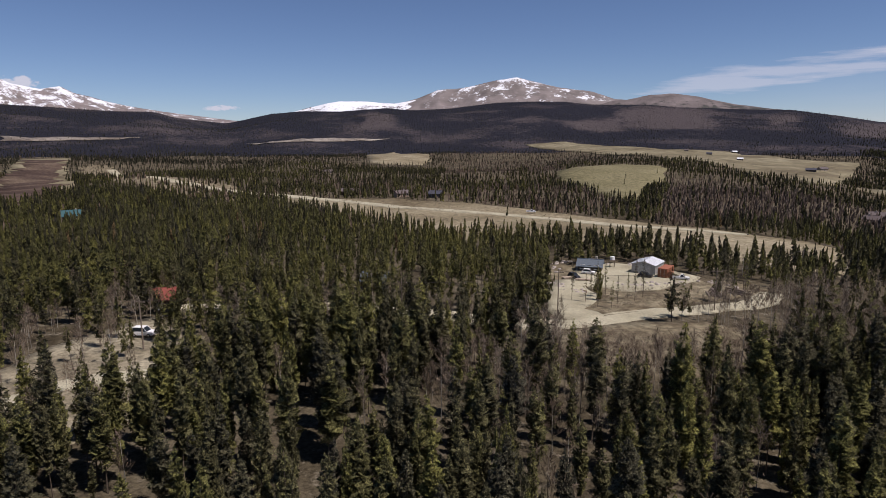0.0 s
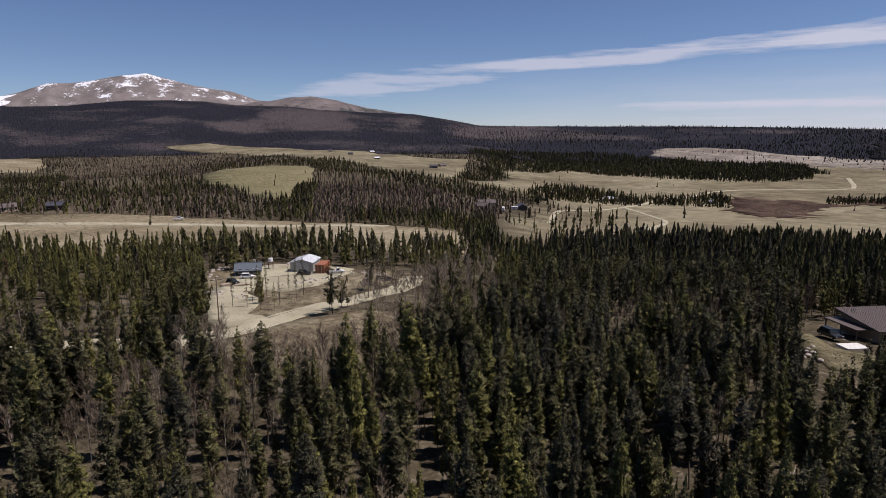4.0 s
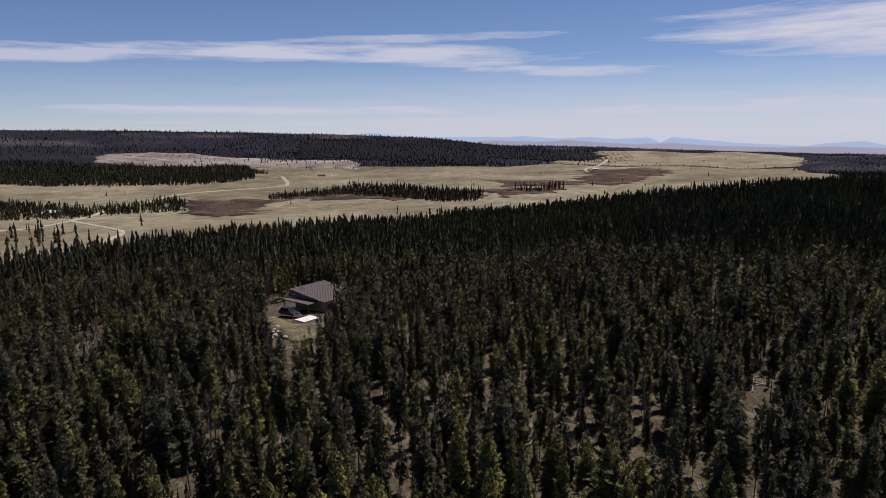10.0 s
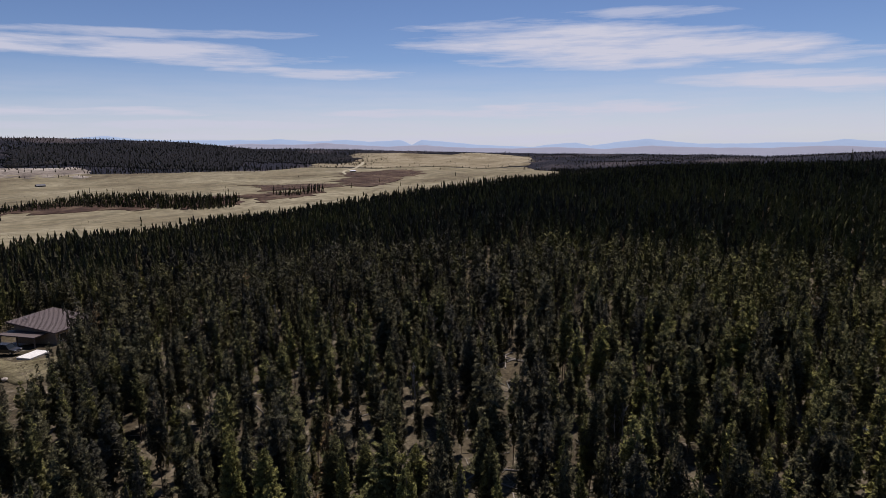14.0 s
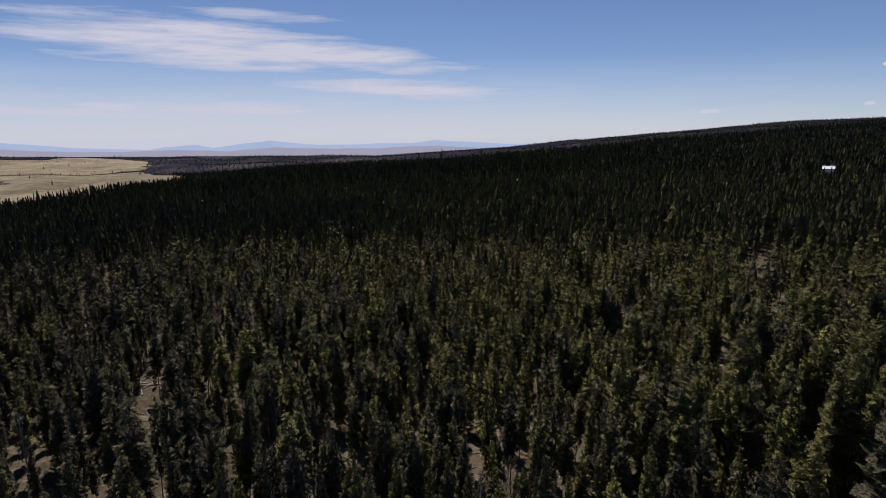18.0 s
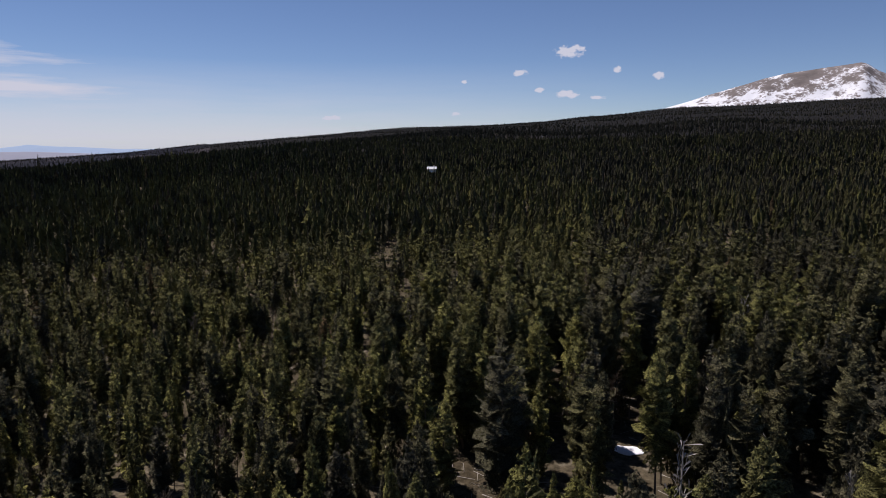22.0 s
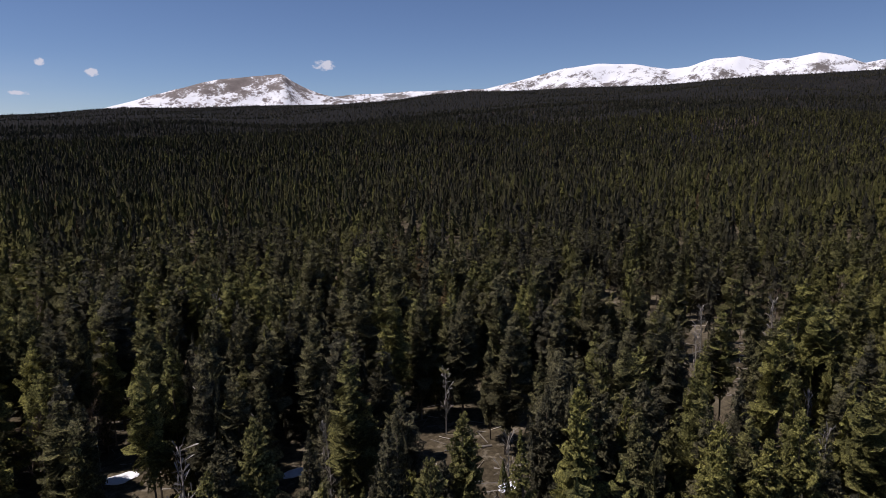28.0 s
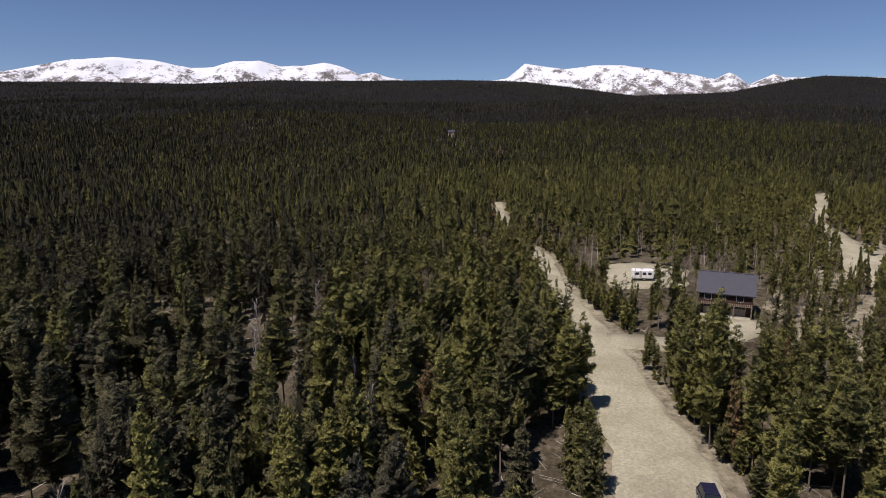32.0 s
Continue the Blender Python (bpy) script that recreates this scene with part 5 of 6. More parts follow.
def gable_roof(root, w, d, eave, rise, mat, over=.5, thick=.18, seams=0, label=""):
    """Two slopes along x with overhang, ridge cap and standing seams."""
    hd = d / 2 + over
    k = rise / (d / 2)
    for s in (-1, 1):
        prof = [(s * hd, eave - over * k), (0, eave + rise), (0, eave + rise + thick), (s * hd, eave - over * k + thick)]
        slope = part("roof", extruded(prof, -w / 2 - over, w / 2 + over), mat, root, label)
        for i in range(seams):
            x = -w / 2 - over + (w + 2 * over) * (i + .5) / seams
            p2 = [(s * hd, eave - over * k + thick), (0, eave + rise + thick), (0, eave + rise + thick + .06), (s * hd, eave - over * k + thick + .06)]
            part("seam", extruded(p2, x - .03, x + .03), mat, slope)
    part("ridge_cap", box(-w / 2 - over, w / 2 + over, -.15, .15, eave + rise + thick - .02, eave + rise + thick + .08, .03), mat, root)


def gable_wall(root, w, d, eave, rise, mat, base=-.6):
    prof = [(-d / 2, base), (d / 2, base), (d / 2, eave), (0, eave + rise), (-d / 2, eave)]
    return part("wall", extruded(prof, -w / 2, w / 2), mat, root)


def small_house(name, label, x, y, facing, w, d, eave, rise, wall, roof, chimney=True, door=True, seams=0, group=""):
    root = thing(name, label, "house", x, y, facing, group)
    gable_wall(root, w, d, eave, rise, wall)
    gable_roof(root, w, d, eave, rise, roof, seams=seams)
    if door:
        part("door", box(-.45, .45, -d / 2 - .06, -d / 2, 0, 2.05), wall_dark, root)
    for wx in (-w * .3, w * .3):
        window(root, wx, -d / 2, 1.0, 1.1, 1.1)
    if chimney:
        part("chimney", box(w * .2, w * .2 + .6, .3, .9, eave, eave + rise + .9, .04), stone, root)
    return root


def vehicle(name, label, x, y, heading, paint, kind="suv", group="", lift=.3, size=1.0):
    """A car along y, its nose at -y: body, glasshouse, wheels with tyre and rim, lamps."""
    root = thing(name, label, "pickup" if kind == "pickup" else "car", x, y, heading, group, lift)
    root.matrix_basis = root.matrix_basis @ Matrix.Scale(size, 4)
    L, W = (5.4, 1.9) if kind == "pickup" else (4.6, 1.82)
    bm = extruded([(-L / 2, .45), (-L / 2 + .1, .85), (-L / 2 + 1.3, 1.0), (L / 2 - .15, 1.02), (L / 2, .8), (L / 2, .4), (L / 2 - .3, .3), (-L / 2 + .3, .3)], -W / 2, W / 2)
    bmesh.ops.bevel(bm, geom=list(bm.edges), offset=.06, segments=2, affect="EDGES")
    part("body", bm, paint, root)
    y0, y1 = (-L / 2 + 1.5, .35) if kind == "pickup" else (-L / 2 + 1.25, L / 2 - .35)
    lo, hi = .98, 1.72
    bm = bmesh.new()
    a = [bm.verts.new(c) for c in ((-W / 2 + .08, y0, lo), (W / 2 - .08, y0, lo), (W / 2 - .08, y1, lo), (-W / 2 + .08, y1, lo))]
    b = [bm.verts.new(c) for c in ((-W / 2 + .25, y0 + .65, hi), (W / 2 - .25, y0 + .65, hi), (W / 2 - .25, y1 - .35, hi), (-W / 2 + .25, y1 - .35, hi))]
    bm.faces.new(a[::-1])
    bm.faces.new(b)
    for i in range(4):
        bm.faces.new((a[i], a[(i + 1) % 4], b[(i + 1) % 4], b[i]))
    part("glasshouse", bm, glass, root, "dark tinted windows")
    part("roof_panel", box(-W / 2 + .22, W / 2 - .22, y0 + .6, y1 - .3, hi - .02, hi + .05, .03), paint, root)
    for sx in (-1, 1):
        for py, q in ((y0, y0 + .65), (y1, y1 - .35)):
            part("pillar", tube((sx * (W / 2 - .07), py, lo), (sx * (W / 2 - .24), q, hi), .05, .05, 5), paint, root)
        for wy in (-L / 2 + .9, L / 2 - .95):
            wheel = part("wheel", tube((sx * (W / 2 - .22), wy, .34), (sx * (W / 2 + .02), wy, .34), .34, .34, 14), tyre_rubber, root, "black tyre")
            part("rim", tube((sx * (W / 2 + .0), wy, .34), (sx * (W / 2 + .04), wy, .34), .2, .18, 10), chrome, wheel)
        part("headlight", box(sx * W * .36 - .2, sx * W * .36 + .2, -L / 2 - .02, -L / 2 + .08, .68, .82, .02), chrome, root)
        part("tail_light", box(sx * W * .4 - .1, sx * W * .4 + .1, L / 2 - .08, L / 2 + .02, .66, .9, .02), paint_red, root)
    if kind == "pickup":
        part("bed_rim", box(-W / 2 + .03, W / 2 - .03, .5, L / 2 - .05, 1.0, 1.12, .02), paint, root)
        part("bed", box(-W / 2 + .15, W / 2 - .15, .6, L / 2 - .15, 1.1, 1.135), wall_dark, root)
    part("bumper", box(-W / 2 + .05, W / 2 - .05, -L / 2 - .08, -L / 2 + .06, .38, .56, .03), wall_dark, root)
    return root


# ---- the yard with the sheds ----
def metal_shed():
    root = thing("metal_shed", "grey sheet metal shed with a pale roof and roller door", "shed", 57.0, 169.5, 216, lift=.2)
    w, d, eave, rise = 6.4, 7.6, 2.7, .9
    prof = [(-w / 2, -.5), (w / 2, -.5), (w / 2, eave), (0, eave + rise), (-w / 2, eave)]
    bm = bmesh.new()
    for y in (-d / 2, d / 2):
        bm.faces.new([bm.verts.new((x, y, z)) for x, z in prof])
    vs = list(bm.verts)
    for i in range(5):
        bm.faces.new((vs[i], vs[(i + 1) % 5], vs[5 + (i + 1) % 5], vs[5 + i]))
    part("wall", bm, wall_grey, root)
    for s in (-1, 1):
        bm = bmesh.new()
        q = [(s * (w / 2 + .25), eave - .1), (0, eave + rise), (0, eave + rise + .12), (s * (w / 2 + .25), eave + .03)]
        a = [bm.verts.new((x, -d / 2 - .3, z)) for x, z in q]
        b = [bm.verts.new((x, d / 2 + .3, z)) for x, z in q]
        bm.faces.new(a)
        bm.faces.new(b[::-1])
        for i in range(4):
            bm.faces.new((a[i], b[i], b[(i + 1) % 4], a[(i + 1) % 4]))
        slope = part("roof", bm, roof_pale, root, "pale metal roof slope")
        for i in range(8):
            y = -d / 2 + d * (i + .5) / 8
            bm = bmesh.new()
            q2 = [(s * (w / 2 + .25), eave + .03), (0, eave + rise + .12), (0, eave + rise + .17), (s * (w / 2 + .25), eave + .08)]
            a = [bm.verts.new((x, y - .04, z)) for x, z in q2]
            b = [bm.verts.new((x, y + .04, z)) for x, z in q2]
            bm.faces.new(a)
            bm.faces.new(b[::-1])
            for k in range(4):
                bm.faces.new((a[k], b[k], b[(k + 1) % 4], a[(k + 1) % 4]))
            part("seam", bm, roof_pale, slope)
    door = part("roller_door", box(-1.7, 1.9, -d / 2 - .07, -d / 2 - .01, 0, 2.45), wall_white, root, "pale roller door")
    for i in range(7):
        part("slat", box(-1.7, 1.9, -d / 2 - .1, -d / 2 - .06, .08 + i * .34, .36 + i * .34), plain_slat, door)
    for i in range(11):
        part("corner_rib" if i in (0, 10) else "rib", box(w / 2, w / 2 + .05, -d / 2 + d * i / 10 - .05, -d / 2 + d * i / 10 + .05, 0, eave - .1), wall_grey, root)


plain_slat = plain("pale door slats", (.46, .45, .42), .6)
metal_shed()


def container():
    root = thing("shipping_container", "orange-brown corrugated shipping container beside the shed", "container", 59.8, 163.2, 216, lift=.2)
    part("body", box(-1.25, 1.25, -3.0, 3.0, .1, 2.6, .05), orange, root)
    for i in range(14):
        for s in (-1, 1):
            part("rib", box(s * 1.25 - .03, s * 1.25 + .03, -2.8 + i * .42, -2.62 + i * .42, .25, 2.45), orange, root)
    for s in (-1, 1):
        dr = part("door", box(min(s * .05, s * 1.15), max(s * .05, s * 1.15), -3.06, -3.0, .25, 2.45), rust, root)
        part("lock_rod", tube((s * .5, -3.1, .3), (s * .5, -3.1, 2.4), .03, .03, 5), chrome, dr)
    tyre = tagged(new("tractor_tyre"), "large rusty wheel leaning on the container", "wheel")
    tyre.matrix_basis = pose(60.0, 159.8, float(ground_z(60.0, 159.8)) + .35, 0, 0, -30)
    part("tread", tube((0, -.25, .95), (0, .25, .95), .95, .95, 18), rust, tyre)
    part("hub", tube((0, -.28, .95), (0, .28, .95), .4, .4, 10), orange, tyre)


container()


def lumber_stack(x, y, facing, rows=4, wide=5):
    """Boards piled crosswise on two bearers."""
    root = thing("lumber_stack", "stack of pale weathered boards on the gravel yard", "lumber", x, y, facing, "stacks in the yard", lift=.25)
    for s in (-1, 1):
        part("bearer", box(s * 1.1 - .06, s * 1.1 + .06, -.7, .7, 0, .12), timber, root)
    rg = np.random.default_rng(int(x * 10))
    for i in range(rows):
        for k in range(wide):
            o, q = rg.normal(0, .08), -.6 + k * .26
            part("board", box(-1.9 + o, 1.9 + o, q, q + .22, .12 + i * .09, .2 + i * .09), wall_tan, root)


def log_pile(x, y, facing, count, seed):
    """Cut trunks heaped in layers."""
    root = thing("log_pile", "heap of dark cut logs beside the yard", "log pile", x, y, facing, "log heaps beside the yard", lift=.15)
    rg, left, z = np.random.default_rng(seed), count, .2
    while left > 0:
        n = min(left, max(1, left // 2 + 1))
        for k in range(n):
            q, o, r = (k - n / 2) * .42 + rg.normal(0, .04), rg.normal(0, .4), rg.uniform(.15, .24)
            part("log", tube((-2.4 + o, q + rg.normal(0, .15), z), (2.4 + o, q, z + rg.normal(0, .08)), r, r * .8, 7), timber, root)
        left -= n
        z += .36


lumber_stack(33.2, 159.5, 160)
lumber_stack(36.2, 157.0, 190, 3, 4)
log_pile(63.5, 142.0, 100, 12, 1)
log_pile(69.5, 143.0, 60, 9, 2)
log_pile(66.0, 147.0, 130, 7, 3)
small_house("house", "low house with a blue-grey shingle roof beside the yard", 41.6, 172.0, 200, 6.4, 5.0, 1.8, 1.4, wall_dark, roof_blue)
vehicle("car", "white parked car beside the house", 39.6, 165.5, 110, paint_white, group="vehicles in the yard", size=.78)
vehicle("car", "dark parked car before the shed", 53.8, 161.5, 120, paint_black, group="vehicles in the yard", size=.78)
vehicle("pickup_truck", "white pickup truck parked in the yard", 62.2, 158.6, 115, paint_white, "pickup", group="vehicles in the yard", size=.78)
vehicle("car", "small dark car by the drive", 34.5, 160.0, 150, paint_black, group="vehicles in the yard", size=.78)
hut = thing("tank_stand", "small wooden tower with a white tank", "tank", 49.0, 176.5, 200)
for sx in (-.6, .6):
    for sy in (-.6, .6):
        part("leg", box(sx - .07, sx + .07, sy - .07, sy + .07, -.2, 2.2), timber, hut)
part("platform", box(-.8, .8, -.8, .8, 2.2, 2.35, .02), timber, hut)
part("tank", tube((0, 0, 2.35), (0, 0, 3.3), .7, .66, 14), wall_white, hut, "white tank")


def rock_mesh(seed):
    rng = np.random.default_rng(seed)
    bm = bmesh.new()
    bmesh.ops.create_icosphere(bm, subdivisions=2, radius=.5)
    for v in bm.verts:
        v.co *= 1 + .28 * noise.noise(v.co * 2.2 + Vector((seed * 3.1, 0, 0)))
        v.co.z = v.co.z * .7 + .12
    me = bpy.data.meshes.new("boulder")
    bm.to_mesh(me)
    bm.free()
    me.materials.append(stone)
    return me


ROCKS = [rock_mesh(k) for k in range(5)]
rng = np.random.default_rng(77)
ROCK_ROWS = (((27, 158), (29, 150), 12), ((29, 150), (34, 144), 10), ((33, 182), (40, 186), 14), ((45, 152), (57, 153), 26), ((57, 153), (66, 156), 12), ((68, 158), (72, 150), 10),
             ((30, 178), (33, 168), 10), ((47, 181), (58, 180), 12), ((-74, 10.5), (-100, 5), 6), ((-114, 2), (-140, -6), 5), ((100, 50), (112, 58), 8))
for (p, q, n) in ROCK_ROWS:
    for k in range(n):
        t = (k + rng.random()) / n
        x, y = p[0] + (q[0] - p[0]) * t + rng.normal(0, 1.1), p[1] + (q[1] - p[1]) * t + rng.normal(0, 1.1)
        s = rng.uniform(.4, 1.3) * (.35 if p[0] < 0 else 1)
        ob = tagged(new("boulder", ROCKS[k % 5]), "rough pale granite boulder at the edge of the gravel", "boulder", "boulders along the gravel")
        ob.matrix_basis = Matrix.LocRotScale((x, y, float(ground_z(x, y)) + .25), Euler((0, 0, rng.uniform(0, 6.28))), (s, s * rng.uniform(.7, 1.2), s * rng.uniform(.7, 1.1)))


# ---- the house with the brown roof ----
def brown_house():
    root = thing("house", "modern house with a low brown metal roof among the pines", "house", 133.2, 55.0, 205)
    w, d, lo, hi = 9.2, 9.8, 2.9, 4.1
    part("wall", extruded([(-d / 2, -.8), (d / 2, -.8), (d / 2, hi), (-d / 2, lo)], -w / 2, w / 2), wall_tan, root)
    k = (hi - lo) / d
    o = .9
    roof = part("roof", extruded([(-d / 2 - o, lo - o * k + .02), (d / 2 + o, hi + o * k + .02), (d / 2 + o, hi + o * k + .28), (-d / 2 - o, lo - o * k + .28)], -w / 2 - o, w / 2 + o), roof_brown, root, "brown standing-seam roof")
    for i in range(24):
        x = -w / 2 - o + (w + 2 * o) * (i + .5) / 24
        part("seam", extruded([(-d / 2 - o, lo - o * k + .28), (d / 2 + o, hi + o * k + .28), (d / 2 + o, hi + o * k + .33), (-d / 2 - o, lo - o * k + .33)], x - .025, x + .025), roof_brown, roof)
    for vx, vy in ((-3.6, 3.6), (-2.9, 3.9), (-3.2, 3.2)):
        z = lo + (vy + d / 2) * k + .25
        part("vent_pipe", tube((vx, vy, z), (vx, vy, z + .7), .09, .09, 8), chrome, roof)
    porch = part("porch_roof", extruded([(-3.2, 2.45), (5.6, 2.45), (5.6, 2.65), (-3.2, 2.65)], -w / 2 - 3.2, -w / 2 - .02), roof_brown, root, "brown porch roof")
    for y in (-2.9, 1.2, 5.3):
        part("post", box(-w / 2 - 3.0, -w / 2 - 2.8, y - .1, y + .1, -.5, 2.45), timber, root)
    for x in (-3.0, -.4):
        window(root, x, -d / 2, .9, 1.6, 1.3)
    gd = part("garage_door", box(1.2, 4.0, -d / 2 - .06, -d / 2 - .01, 0, 2.4), garage_grey, root)
    for i in range(4):
        part("panel", box(1.3, 3.9, -d / 2 - .1, -d / 2 - .055, .08 + i * .58, .56 + i * .58, .02), garage_grey, gd)
    part("step", box(-w / 2 - 2.9, -w / 2 - .1, -3.2, 5.4, -.3, .12, .03), concrete, root)


brown_house()
pad = tagged(new("concrete_pad"), "pale square concrete pad before the house", "slab")
part("slab", box(-2.1, 2.1, -1.5, 1.5, -.3, .22, .03), concrete, pad)
pad.matrix_basis = pose(118.5, 53.0, float(ground_z(118.5, 53)) + .25, 0, 0, -25)
vehicle("car", "dark car parked under the porch", 121.5, 58.5, 200, paint_black)


# ---- the cabin above the dirt road ----
def log_cabin():
    root = thing("cabin", "two-storey brown log cabin with a dark slate roof", "cabin", -134.2, 22.0, 99)
    w, d, eave, rise = 9.4, 8.4, 4.9, 2.9
    gable_wall(root, w, d, eave, rise, wall_log)
    gable_roof(root, w, d, eave, rise, roof_dark, .7, seams=0, label="dark slate roof slope")
    for i in range(17):
        z = .15 + i * .28
        part("log", tube((-w / 2 - .15, -d / 2 - .01, z), (w / 2 + .15, -d / 2 - .01, z), .13, .13, 6), wall_log, root)
    deck = part("deck", box(-w / 2 - .2, w / 2 + .2, -d / 2 - 1.7, -d / 2 - .14, 2.5, 2.68, .02), timber, root, "wooden balcony deck")
    part("rail", box(-w / 2 - .2, w / 2 + .2, -d / 2 - 1.72, -d / 2 - 1.62, 3.5, 3.6, .01), wall_log, deck)
    for i in range(30):
        x = -w / 2 - .1 + (w + .2) * i / 29
        part("baluster", box(x - .1, x + .1, -d / 2 - 1.7, -d / 2 - 1.65, 2.68, 3.5), wall_log, deck)
    for x in (-w / 2, -w / 6, w / 6, w / 2):
        part("post", box(x - .1, x + .1, -d / 2 - 1.7, -d / 2 - 1.5, -.5, 2.5), timber, root)
    for x in (-2.6, 2.4):
        gd = part("garage_door", box(x - 1.35, x + 1.35, -d / 2 - .24, -d / 2 - .15, 0, 2.25), garage_grey, root, "grey panelled garage door")
        for i in range(4):
            for k in range(4):
                part("panel", box(x - 1.28 + k * .65, x - .7 + k * .65, -d / 2 - .28, -d / 2 - .23, .06 + i * .55, .54 + i * .55, .02), garage_grey if i < 3 else glass, gd)
    for x in (-3.2, -.6, 2.6):
        window(root, x, -d / 2 - .16, 3.2, 1.2, 1.2)
    part("flue", tube((-.6, .6, eave + rise - .2), (-.6, .6, eave + rise + .9), .1, .1, 8), chrome, root)
    part("apron", box(-w / 2, w / 2, -d / 2 - 2.6, -d / 2 - .2, -.4, .28, .04), gravel, root, "pale gravel apron")


log_cabin()


def camper(x, y, facing, label):
    root = thing("camper_trailer", label, "trailer", x, y, facing, lift=.3)
    bm = box(-2.6, 2.6, -1.1, 1.1, .5, 2.7, .25)
    part("body", bm, wall_white, root)
    for wx in (-1.4, .2, 1.5):
        part("window", box(wx - .4, wx + .4, -1.13, -1.08, 1.5, 2.1, .02), glass, root)
    part("door", box(-.9, -.35, -1.14, -1.09, .6, 2.4, .02), wall_grey, root)
    for s in (-1, 1):
        wheel = part("wheel", tube((.2, s * .85, .35), (.2, s * 1.08, .35), .35, .35, 12), tyre_rubber, root)
        part("rim", tube((.2, s * 1.05, .35), (.2, s * 1.11, .35), .18, .18, 8), chrome, wheel)
    part("hitch", box(2.5, 3.6, -.08, .08, .45, .6), wall_dark, root)
    part("roof_vent", box(-.5, .1, -.3, .3, 2.68, 2.85, .04), wall_grey, root)


camper(-155.5, 6.5, 80, "white camper trailer parked behind the cabin")
camper(278.0, 357.0, 215, "white house trailer among the creek cabins")
camper(262.0, 349.0, 130, "white house trailer among the creek cabins")
vehicle("car", "dark navy car parked on the gravel road", -59.2, 9.9, 84, paint_navy, lift=.45)

# ---- houses among the trees ----
small_house("hut", "small hut with a red metal roof among bare aspens", -59.4, 130.0, 165, 4.6, 4.2, 3.2, 1.8, wall_dark, red_roof, False)
vehicle("van", "white van parked beside the hut", -55.5, 110.5, 95, paint_white)
small_house("house", "dark house with a grey roof half hidden by pines", -17.0, 151.0, 185, 6.0, 5.0, 2.5, 1.4, wall_dark, roof_blue)
small_house("house", "log house with a teal metal roof between the pines", -192.0, 320.0, 150, 8.5, 6.5, 3.6, 2.6, wall_log, teal_roof, seams=12)
small_house("house", "white house in a gap of the forest", 99.0, -382.0, 346, 5.0, 5.0, 10.4, 1.2, wall_white, roof_pale)
small_house("house", "tan house high on the wooded slope", -690.0, -185.0, 75, 7.0, 7.0, 8.5, 2.0, wall_tan, roof_dark)
FARMS = ((246, 352, 60), (292, 366, 120), (264, 372, 30), (495, 471, 90), (593, 419, 200), (933, 936, 220), (920, 905, 130), (1174, 480, 230), (528, 1362, 200), (638, 1374, 180), (477, 810, 210), (513, 845, 160),
         (500, 1055, 200), (543, 1280, 200), (-145, 789, 170), (-72, 484, 190), (-5, 452, 200), (-31, 466, 150), (1400, -60, 280))
for k, (x, y, face) in enumerate(FARMS):
    far = 1.0
    small_house("ranch_house", "small dark-walled ranch house on the dry meadow" if k % 3 or math.hypot(x, y) < 520 else "low ranch house with a pale metal roof", x, y, face, (9 + k % 4 * 1.5) * far, 7 * far, 2.6 * far, 1.9 * far,
                (wall_log, wall_dark, wall_tan)[k % 3], (roof_brown if math.hypot(x, y) < 520 else roof_pale, roof_dark, roof_brown)[k % 3], group="ranch houses across the valley")
vehicle("pickup_truck", "white truck beside the highway", 51.0, 357.0, 100, paint_white, "pickup", lift=.8)

# ---- power line ----
POLES = ((-95, 92), (-52, 103), (-8, 116), (24, 126), (57.5, 127.5), (92, 156))
tops = []
for x, y in POLES:
    root = thing("utility_pole", "weathered wooden utility pole with a crossarm", "pole", x, y, 195, "utility poles along the road", lift=-.3)
    part("post", tube((0, 0, 0), (0, 0, 9.5), .14, .1, 8), timber, root)
    part("crossarm", box(-1.1, 1.1, -.06, .06, 8.8, 8.95, .01), timber, root)
    for s in (-1, 0, 1):
        part("insulator", tube((s, 0, 8.95 if s else 9.5), (s, 0, 9.15 if s else 9.7), .05, .03, 6), stone, root)
    tops.append(root.matrix_basis)
for s in (-1, 1):
    wire = tagged(new("power_line"), "thin dark overhead cable between the poles", "cable")
    for m, q in zip(tops[:-1], tops[1:]):
        bm = bmesh.new()
        p0, p1 = m @ Vector((s, 0, 9.12)), q @ Vector((s, 0, 9.12))
        pts = [p0.lerp(p1, t / 8) - Vector((0, 0, 1.1 * 4 * t / 8 * (1 - t / 8))) for t in range(9)]
        rings = [[bm.verts.new(p + Vector((0, .018 * math.cos(g), .018 * math.sin(g)))) for g in (0, 2.094, 4.189)] for p in pts]
        for u, v in zip(rings[:-1], rings[1:]):
            for g in range(3):
                bm.faces.new((u[g], u[(g + 1) % 3], v[(g + 1) % 3], v[g]))
        part("cable", bm, wall_dark, wire)

# ---- single spruces that stand clear of the rest ----
sx_, sy_ = np.array([(18.0, 83.1), (14.6, 84.0), (12.6, 83.5), (40.2, 76.0), (38.0, 79.0), (47.0, 72.0), (33.0, 66.0), (27.0, 62.0)]).T
spruces = [(stem(75 + k, .011, .95), conifer_crown(940 + k, 40, 7, .15 + .01 * k, .06)) for k in range(4)]
plant_things("spruce", sx_, sy_, spruces, (needle_own, bark_own), "tall pointed dark spruce above the bare aspens", "spruce", np.random.default_rng(4), .95)

plant_things("tall_spruce", np.array([400.0, 426.5, 367.0, 372.0, 352.0]), np.array([-433.6, -407.6, -461.7, -458.0, -470.0]), spruces, (needle_own, bark_own), "tall spruce rising above the forest edge", "spruce", np.random.default_rng(6), 1.25)

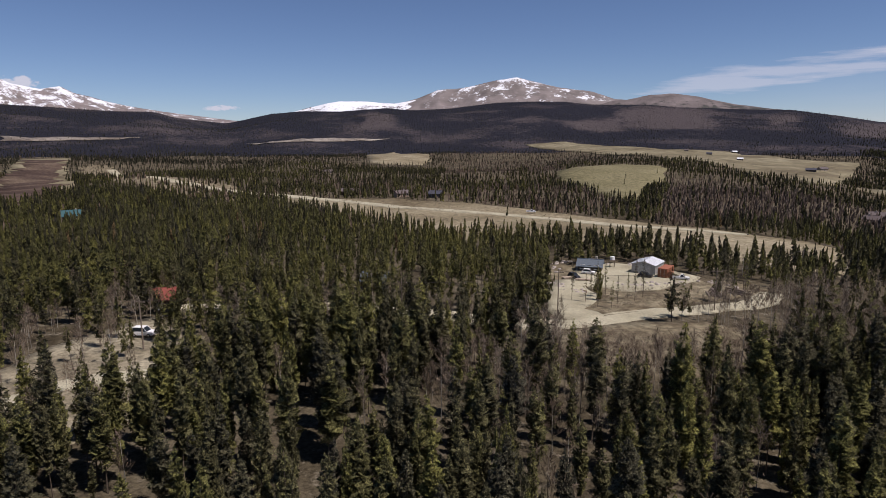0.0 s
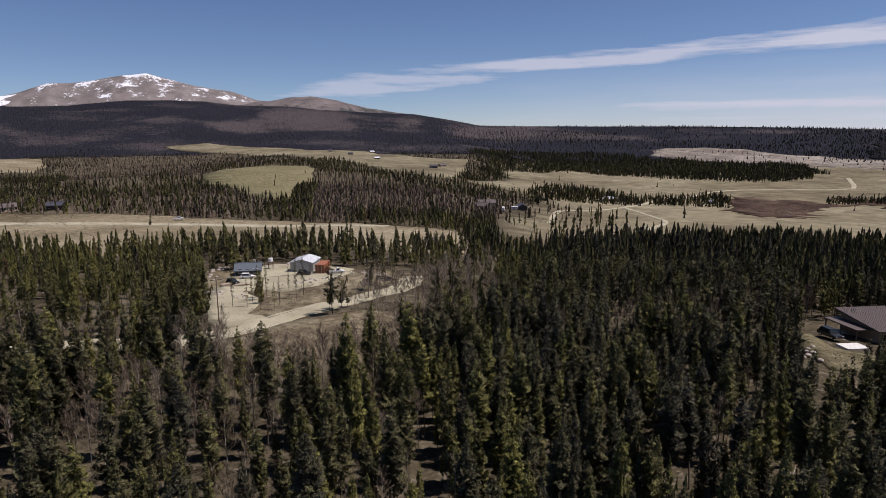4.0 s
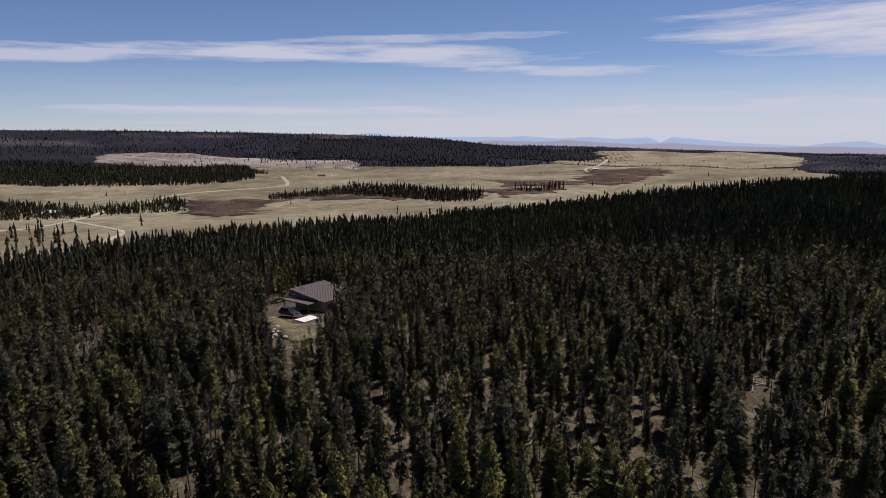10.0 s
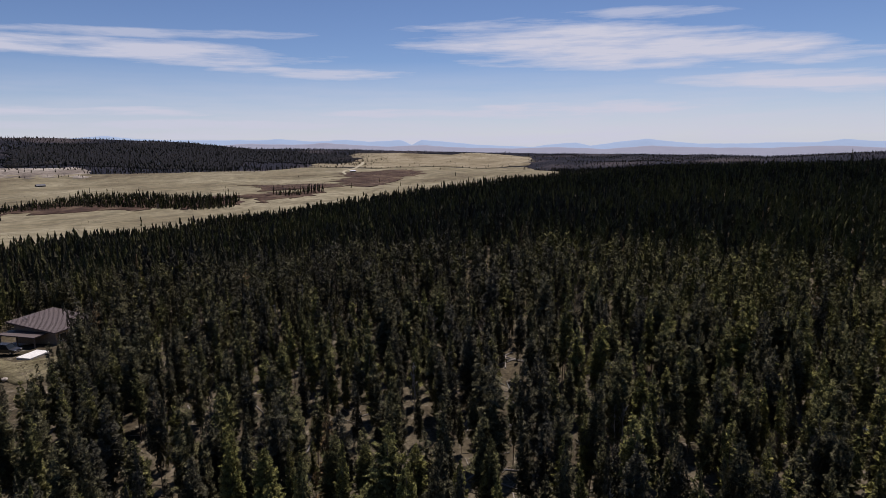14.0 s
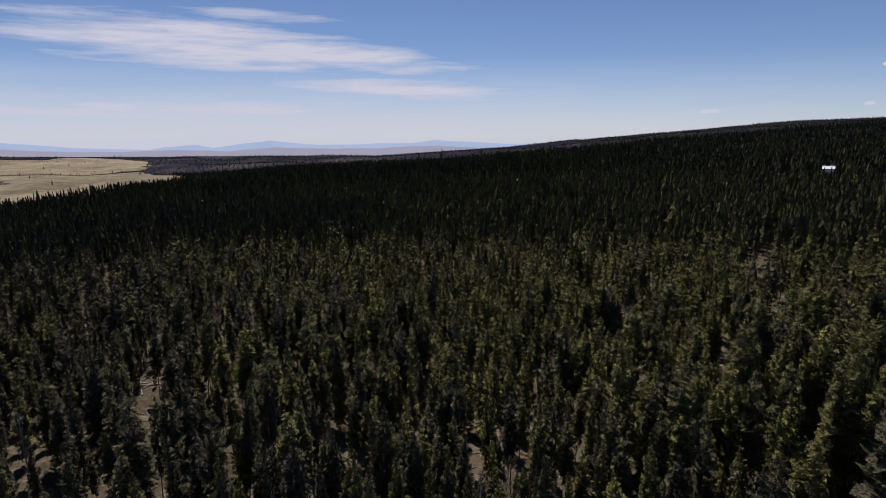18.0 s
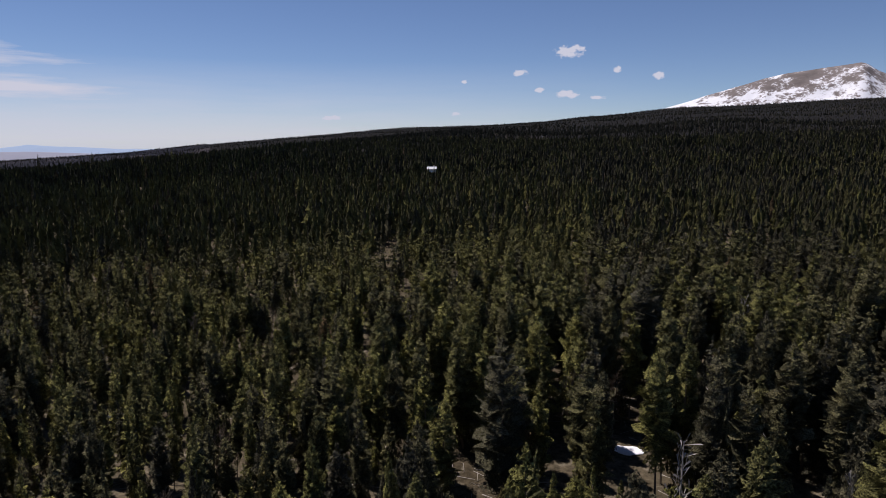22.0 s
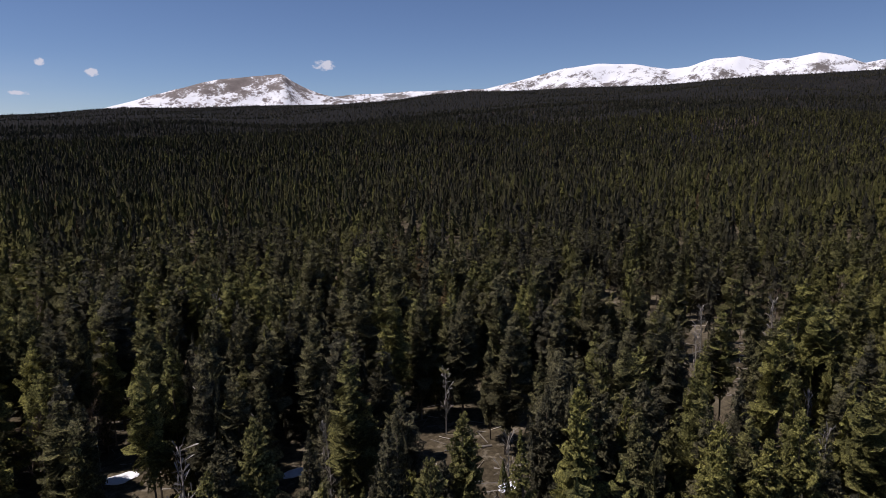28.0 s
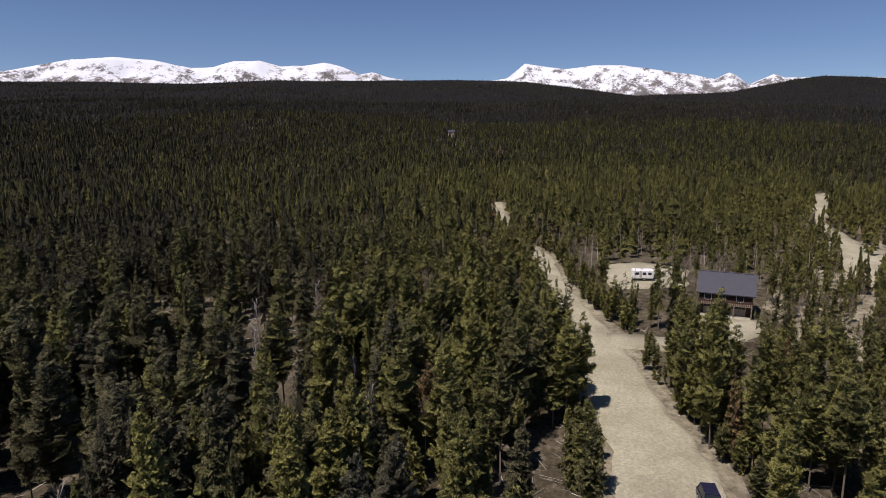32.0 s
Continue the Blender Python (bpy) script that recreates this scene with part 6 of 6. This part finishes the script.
# ---- sparse pines of the yard, snags, logs, snow ----
spindly = [(stem(70 + k, .010, .95), conifer_crown(960 + k, 20, 4, .085, .28)) for k in range(4)]
yx, yy = np.array([(31.6, 134.2), (33.8, 138.0), (34.5, 135.2), (37.9, 140.9), (36.0, 128.7), (38.4, 132.9), (42.2, 138.1), (43.1, 135.6), (33.3, 129.7), (29, 136), (46, 139), (66, 141), (68, 136), (73, 147), (71, 141), (76, 139)]).T
plant_things("yard_pine", yx, yy, spindly, (needle_own, bark_own), "spindly thin-crowned pine on the sandy bank", "pine", np.random.default_rng(8), 1.0)
rs = np.random.default_rng(21)
sa, sr = np.radians(rs.uniform(85, 250, 60)), rs.uniform(46, 120, 60)
snags = [(stem(95 + k, .011, .97), bare_limbs(990 + k, 26, 3, wide=.1, low=.2, thick=.0035, fan=.008)) for k in range(4)]
plant_things("snag", sr * np.sin(sa), sr * np.cos(sa), snags, (snag_own, snag_own), "dead grey leafless conifer among the living trees", "dead tree", rs, .75)
LOGS = []
for k in range(4):
    bm = tube((0, -3, .12), (.15, 3, .16), .13, .07, 6)
    for b in range(5):
        tube((.03, -2 + b, .15), (.25 * (-1) ** b, -1.8 + b, .45), .03, .01, 3, bm)
    me = bpy.data.meshes.new("fallen_log")
    bm.to_mesh(me)
    bm.free()
    me.materials.append(snag_own)
    LOGS.append(me)
for k in range(90):
    a, r = math.radians(rs.uniform(75, 260)), rs.uniform(44, 110)
    if k < 30:
        a, r = math.radians(107 + rs.normal(0, 1.2)), rs.uniform(52, 100)
    x, y = r * math.sin(a), r * math.cos(a)
    if from_roads(np.array([x]), np.array([y]))[0] < 1:
        continue
    ob = tagged(new("fallen_log", LOGS[k % 4]), "bleached fallen log on the forest floor", "log", "fallen logs")
    q = rs.uniform(.5, 1.1)
    ob.matrix_basis = Matrix.LocRotScale((x, y, float(ground_z(x, y)) - .02), Euler((0, 0, rs.uniform(0, 6.28))), (q, q, q))
rl = np.random.default_rng(57)      # dead branches and thin poles strewn under the trees
la, lr = np.radians(rl.uniform(55, 292, 5200)), rl.uniform(42, 125, 5200)
lx, ly = lr * np.sin(la), lr * np.cos(la)
keep = (value_noise(lx, ly, 9, 58) > .42) & (from_roads(lx, ly) > 1)
lx, ly = lx[keep], ly[keep]
lz, parts = ground_z(lx, ly), []
for x, y, z in zip(lx, ly, lz):
    half, th, r = rl.uniform(.4, 1.9), rl.uniform(0, 3.14), rl.uniform(.025, .065)
    dx, dy, up = math.cos(th) * half, math.sin(th) * half, rl.uniform(.03, .35)
    parts.append(tapered((x - dx, y - dy, z + .04), (x + dx, y + dy, z + up), r, r * .5, 3))
v, f = joined(parts)
tagged(mesh_ob("branch_litter", v, f, [litter], tint=rl.random(len(lx)).repeat(6)), "bleached dead branches strewn over the forest floor", "branches", kind="stuff")
SNOWS = ((-5, -70, 1.9, 1.1), (-21, -60.5, 1.6, 1.0), (-38.5, -45.5, 1.5, .8), (-64, -61, 1.8, .9), (-38, -116, 2.2, 1.2), (60, -64, 1.5, .8), (30, -60, 1.2, .9), (88, -60, 1.5, .9), (-84, -40, 1.6, 1.0), (73, -41, 1.2, .8), (10, -84, 1.7, 1))
for k, (x, y, a, b) in enumerate(SNOWS):
    bm = bmesh.new()
    bmesh.ops.create_icosphere(bm, subdivisions=3, radius=1)
    for v in bm.verts:
        n2 = 1 + .35 * noise.noise(v.co * 1.7 + Vector((k * 5, 0, 0)))
        v.co = Vector((v.co.x * n2 * a * (.9 if k < 4 else .5), v.co.y * n2 * b * (.9 if k < 4 else .5), v.co.z * .16 * n2 + .02))
    me = bpy.data.meshes.new("snow_patch")
    bm.to_mesh(me)
    bm.free()
    me.materials.append(snow)
    ob = tagged(new("snow_patch", me), "leftover white snow patch in the shade of the trees", "snow", "snow patches under the trees")
    ob.location = (x, y, float(ground_z(x, y)) + .08)


def scrub():
    """Low leafless willow scrub on the clearings and banks."""
    rg = np.random.default_rng(31)
    X, Y = [], []
    for poly, n in ((BRUSH, 1500), (BANK, 520), (WET, 900), (WET_FAR, 1300), (STREAK, 400), (CREEK, 300), (LAWN, 60), (TOWN, 900), (CORRIDOR, 500), (VALLEY, 1600)):
        p = np.array(poly, float)
        x, y = rg.uniform(p[:, 0].min(), p[:, 0].max(), n * 2), rg.uniform(p[:, 1].min(), p[:, 1].max(), n * 2)
        m = inside(poly, x, y) & (value_noise(x, y, 7 if n < 1000 else 40, 8) > .42)
        X.append(x[m][:n])
        Y.append(y[m][:n])
    x, y = np.concatenate(X), np.concatenate(Y)
    shapes = [[(*bare_limbs(1100 + k, 8, 3, wide=.75, low=.05, thick=0, fan=.03), 0)] for k in range(5)]
    h = rg.uniform(.5, 1.4, len(x)) * np.where(np.hypot(x, y) > 300, 2.2, 1)
    v, f, m, t = strew(shapes, x, y, ground_z(x, y) + .1, h, rg.uniform(.9, 1.5, len(x)), rg.random(len(x)), rg)
    tagged(mesh_ob("scrub", v, f, [twig_far], m, t), "low brown leafless willow scrub", "scrub", kind="stuff")


scrub()


# ---- the woods ----
plant_all()
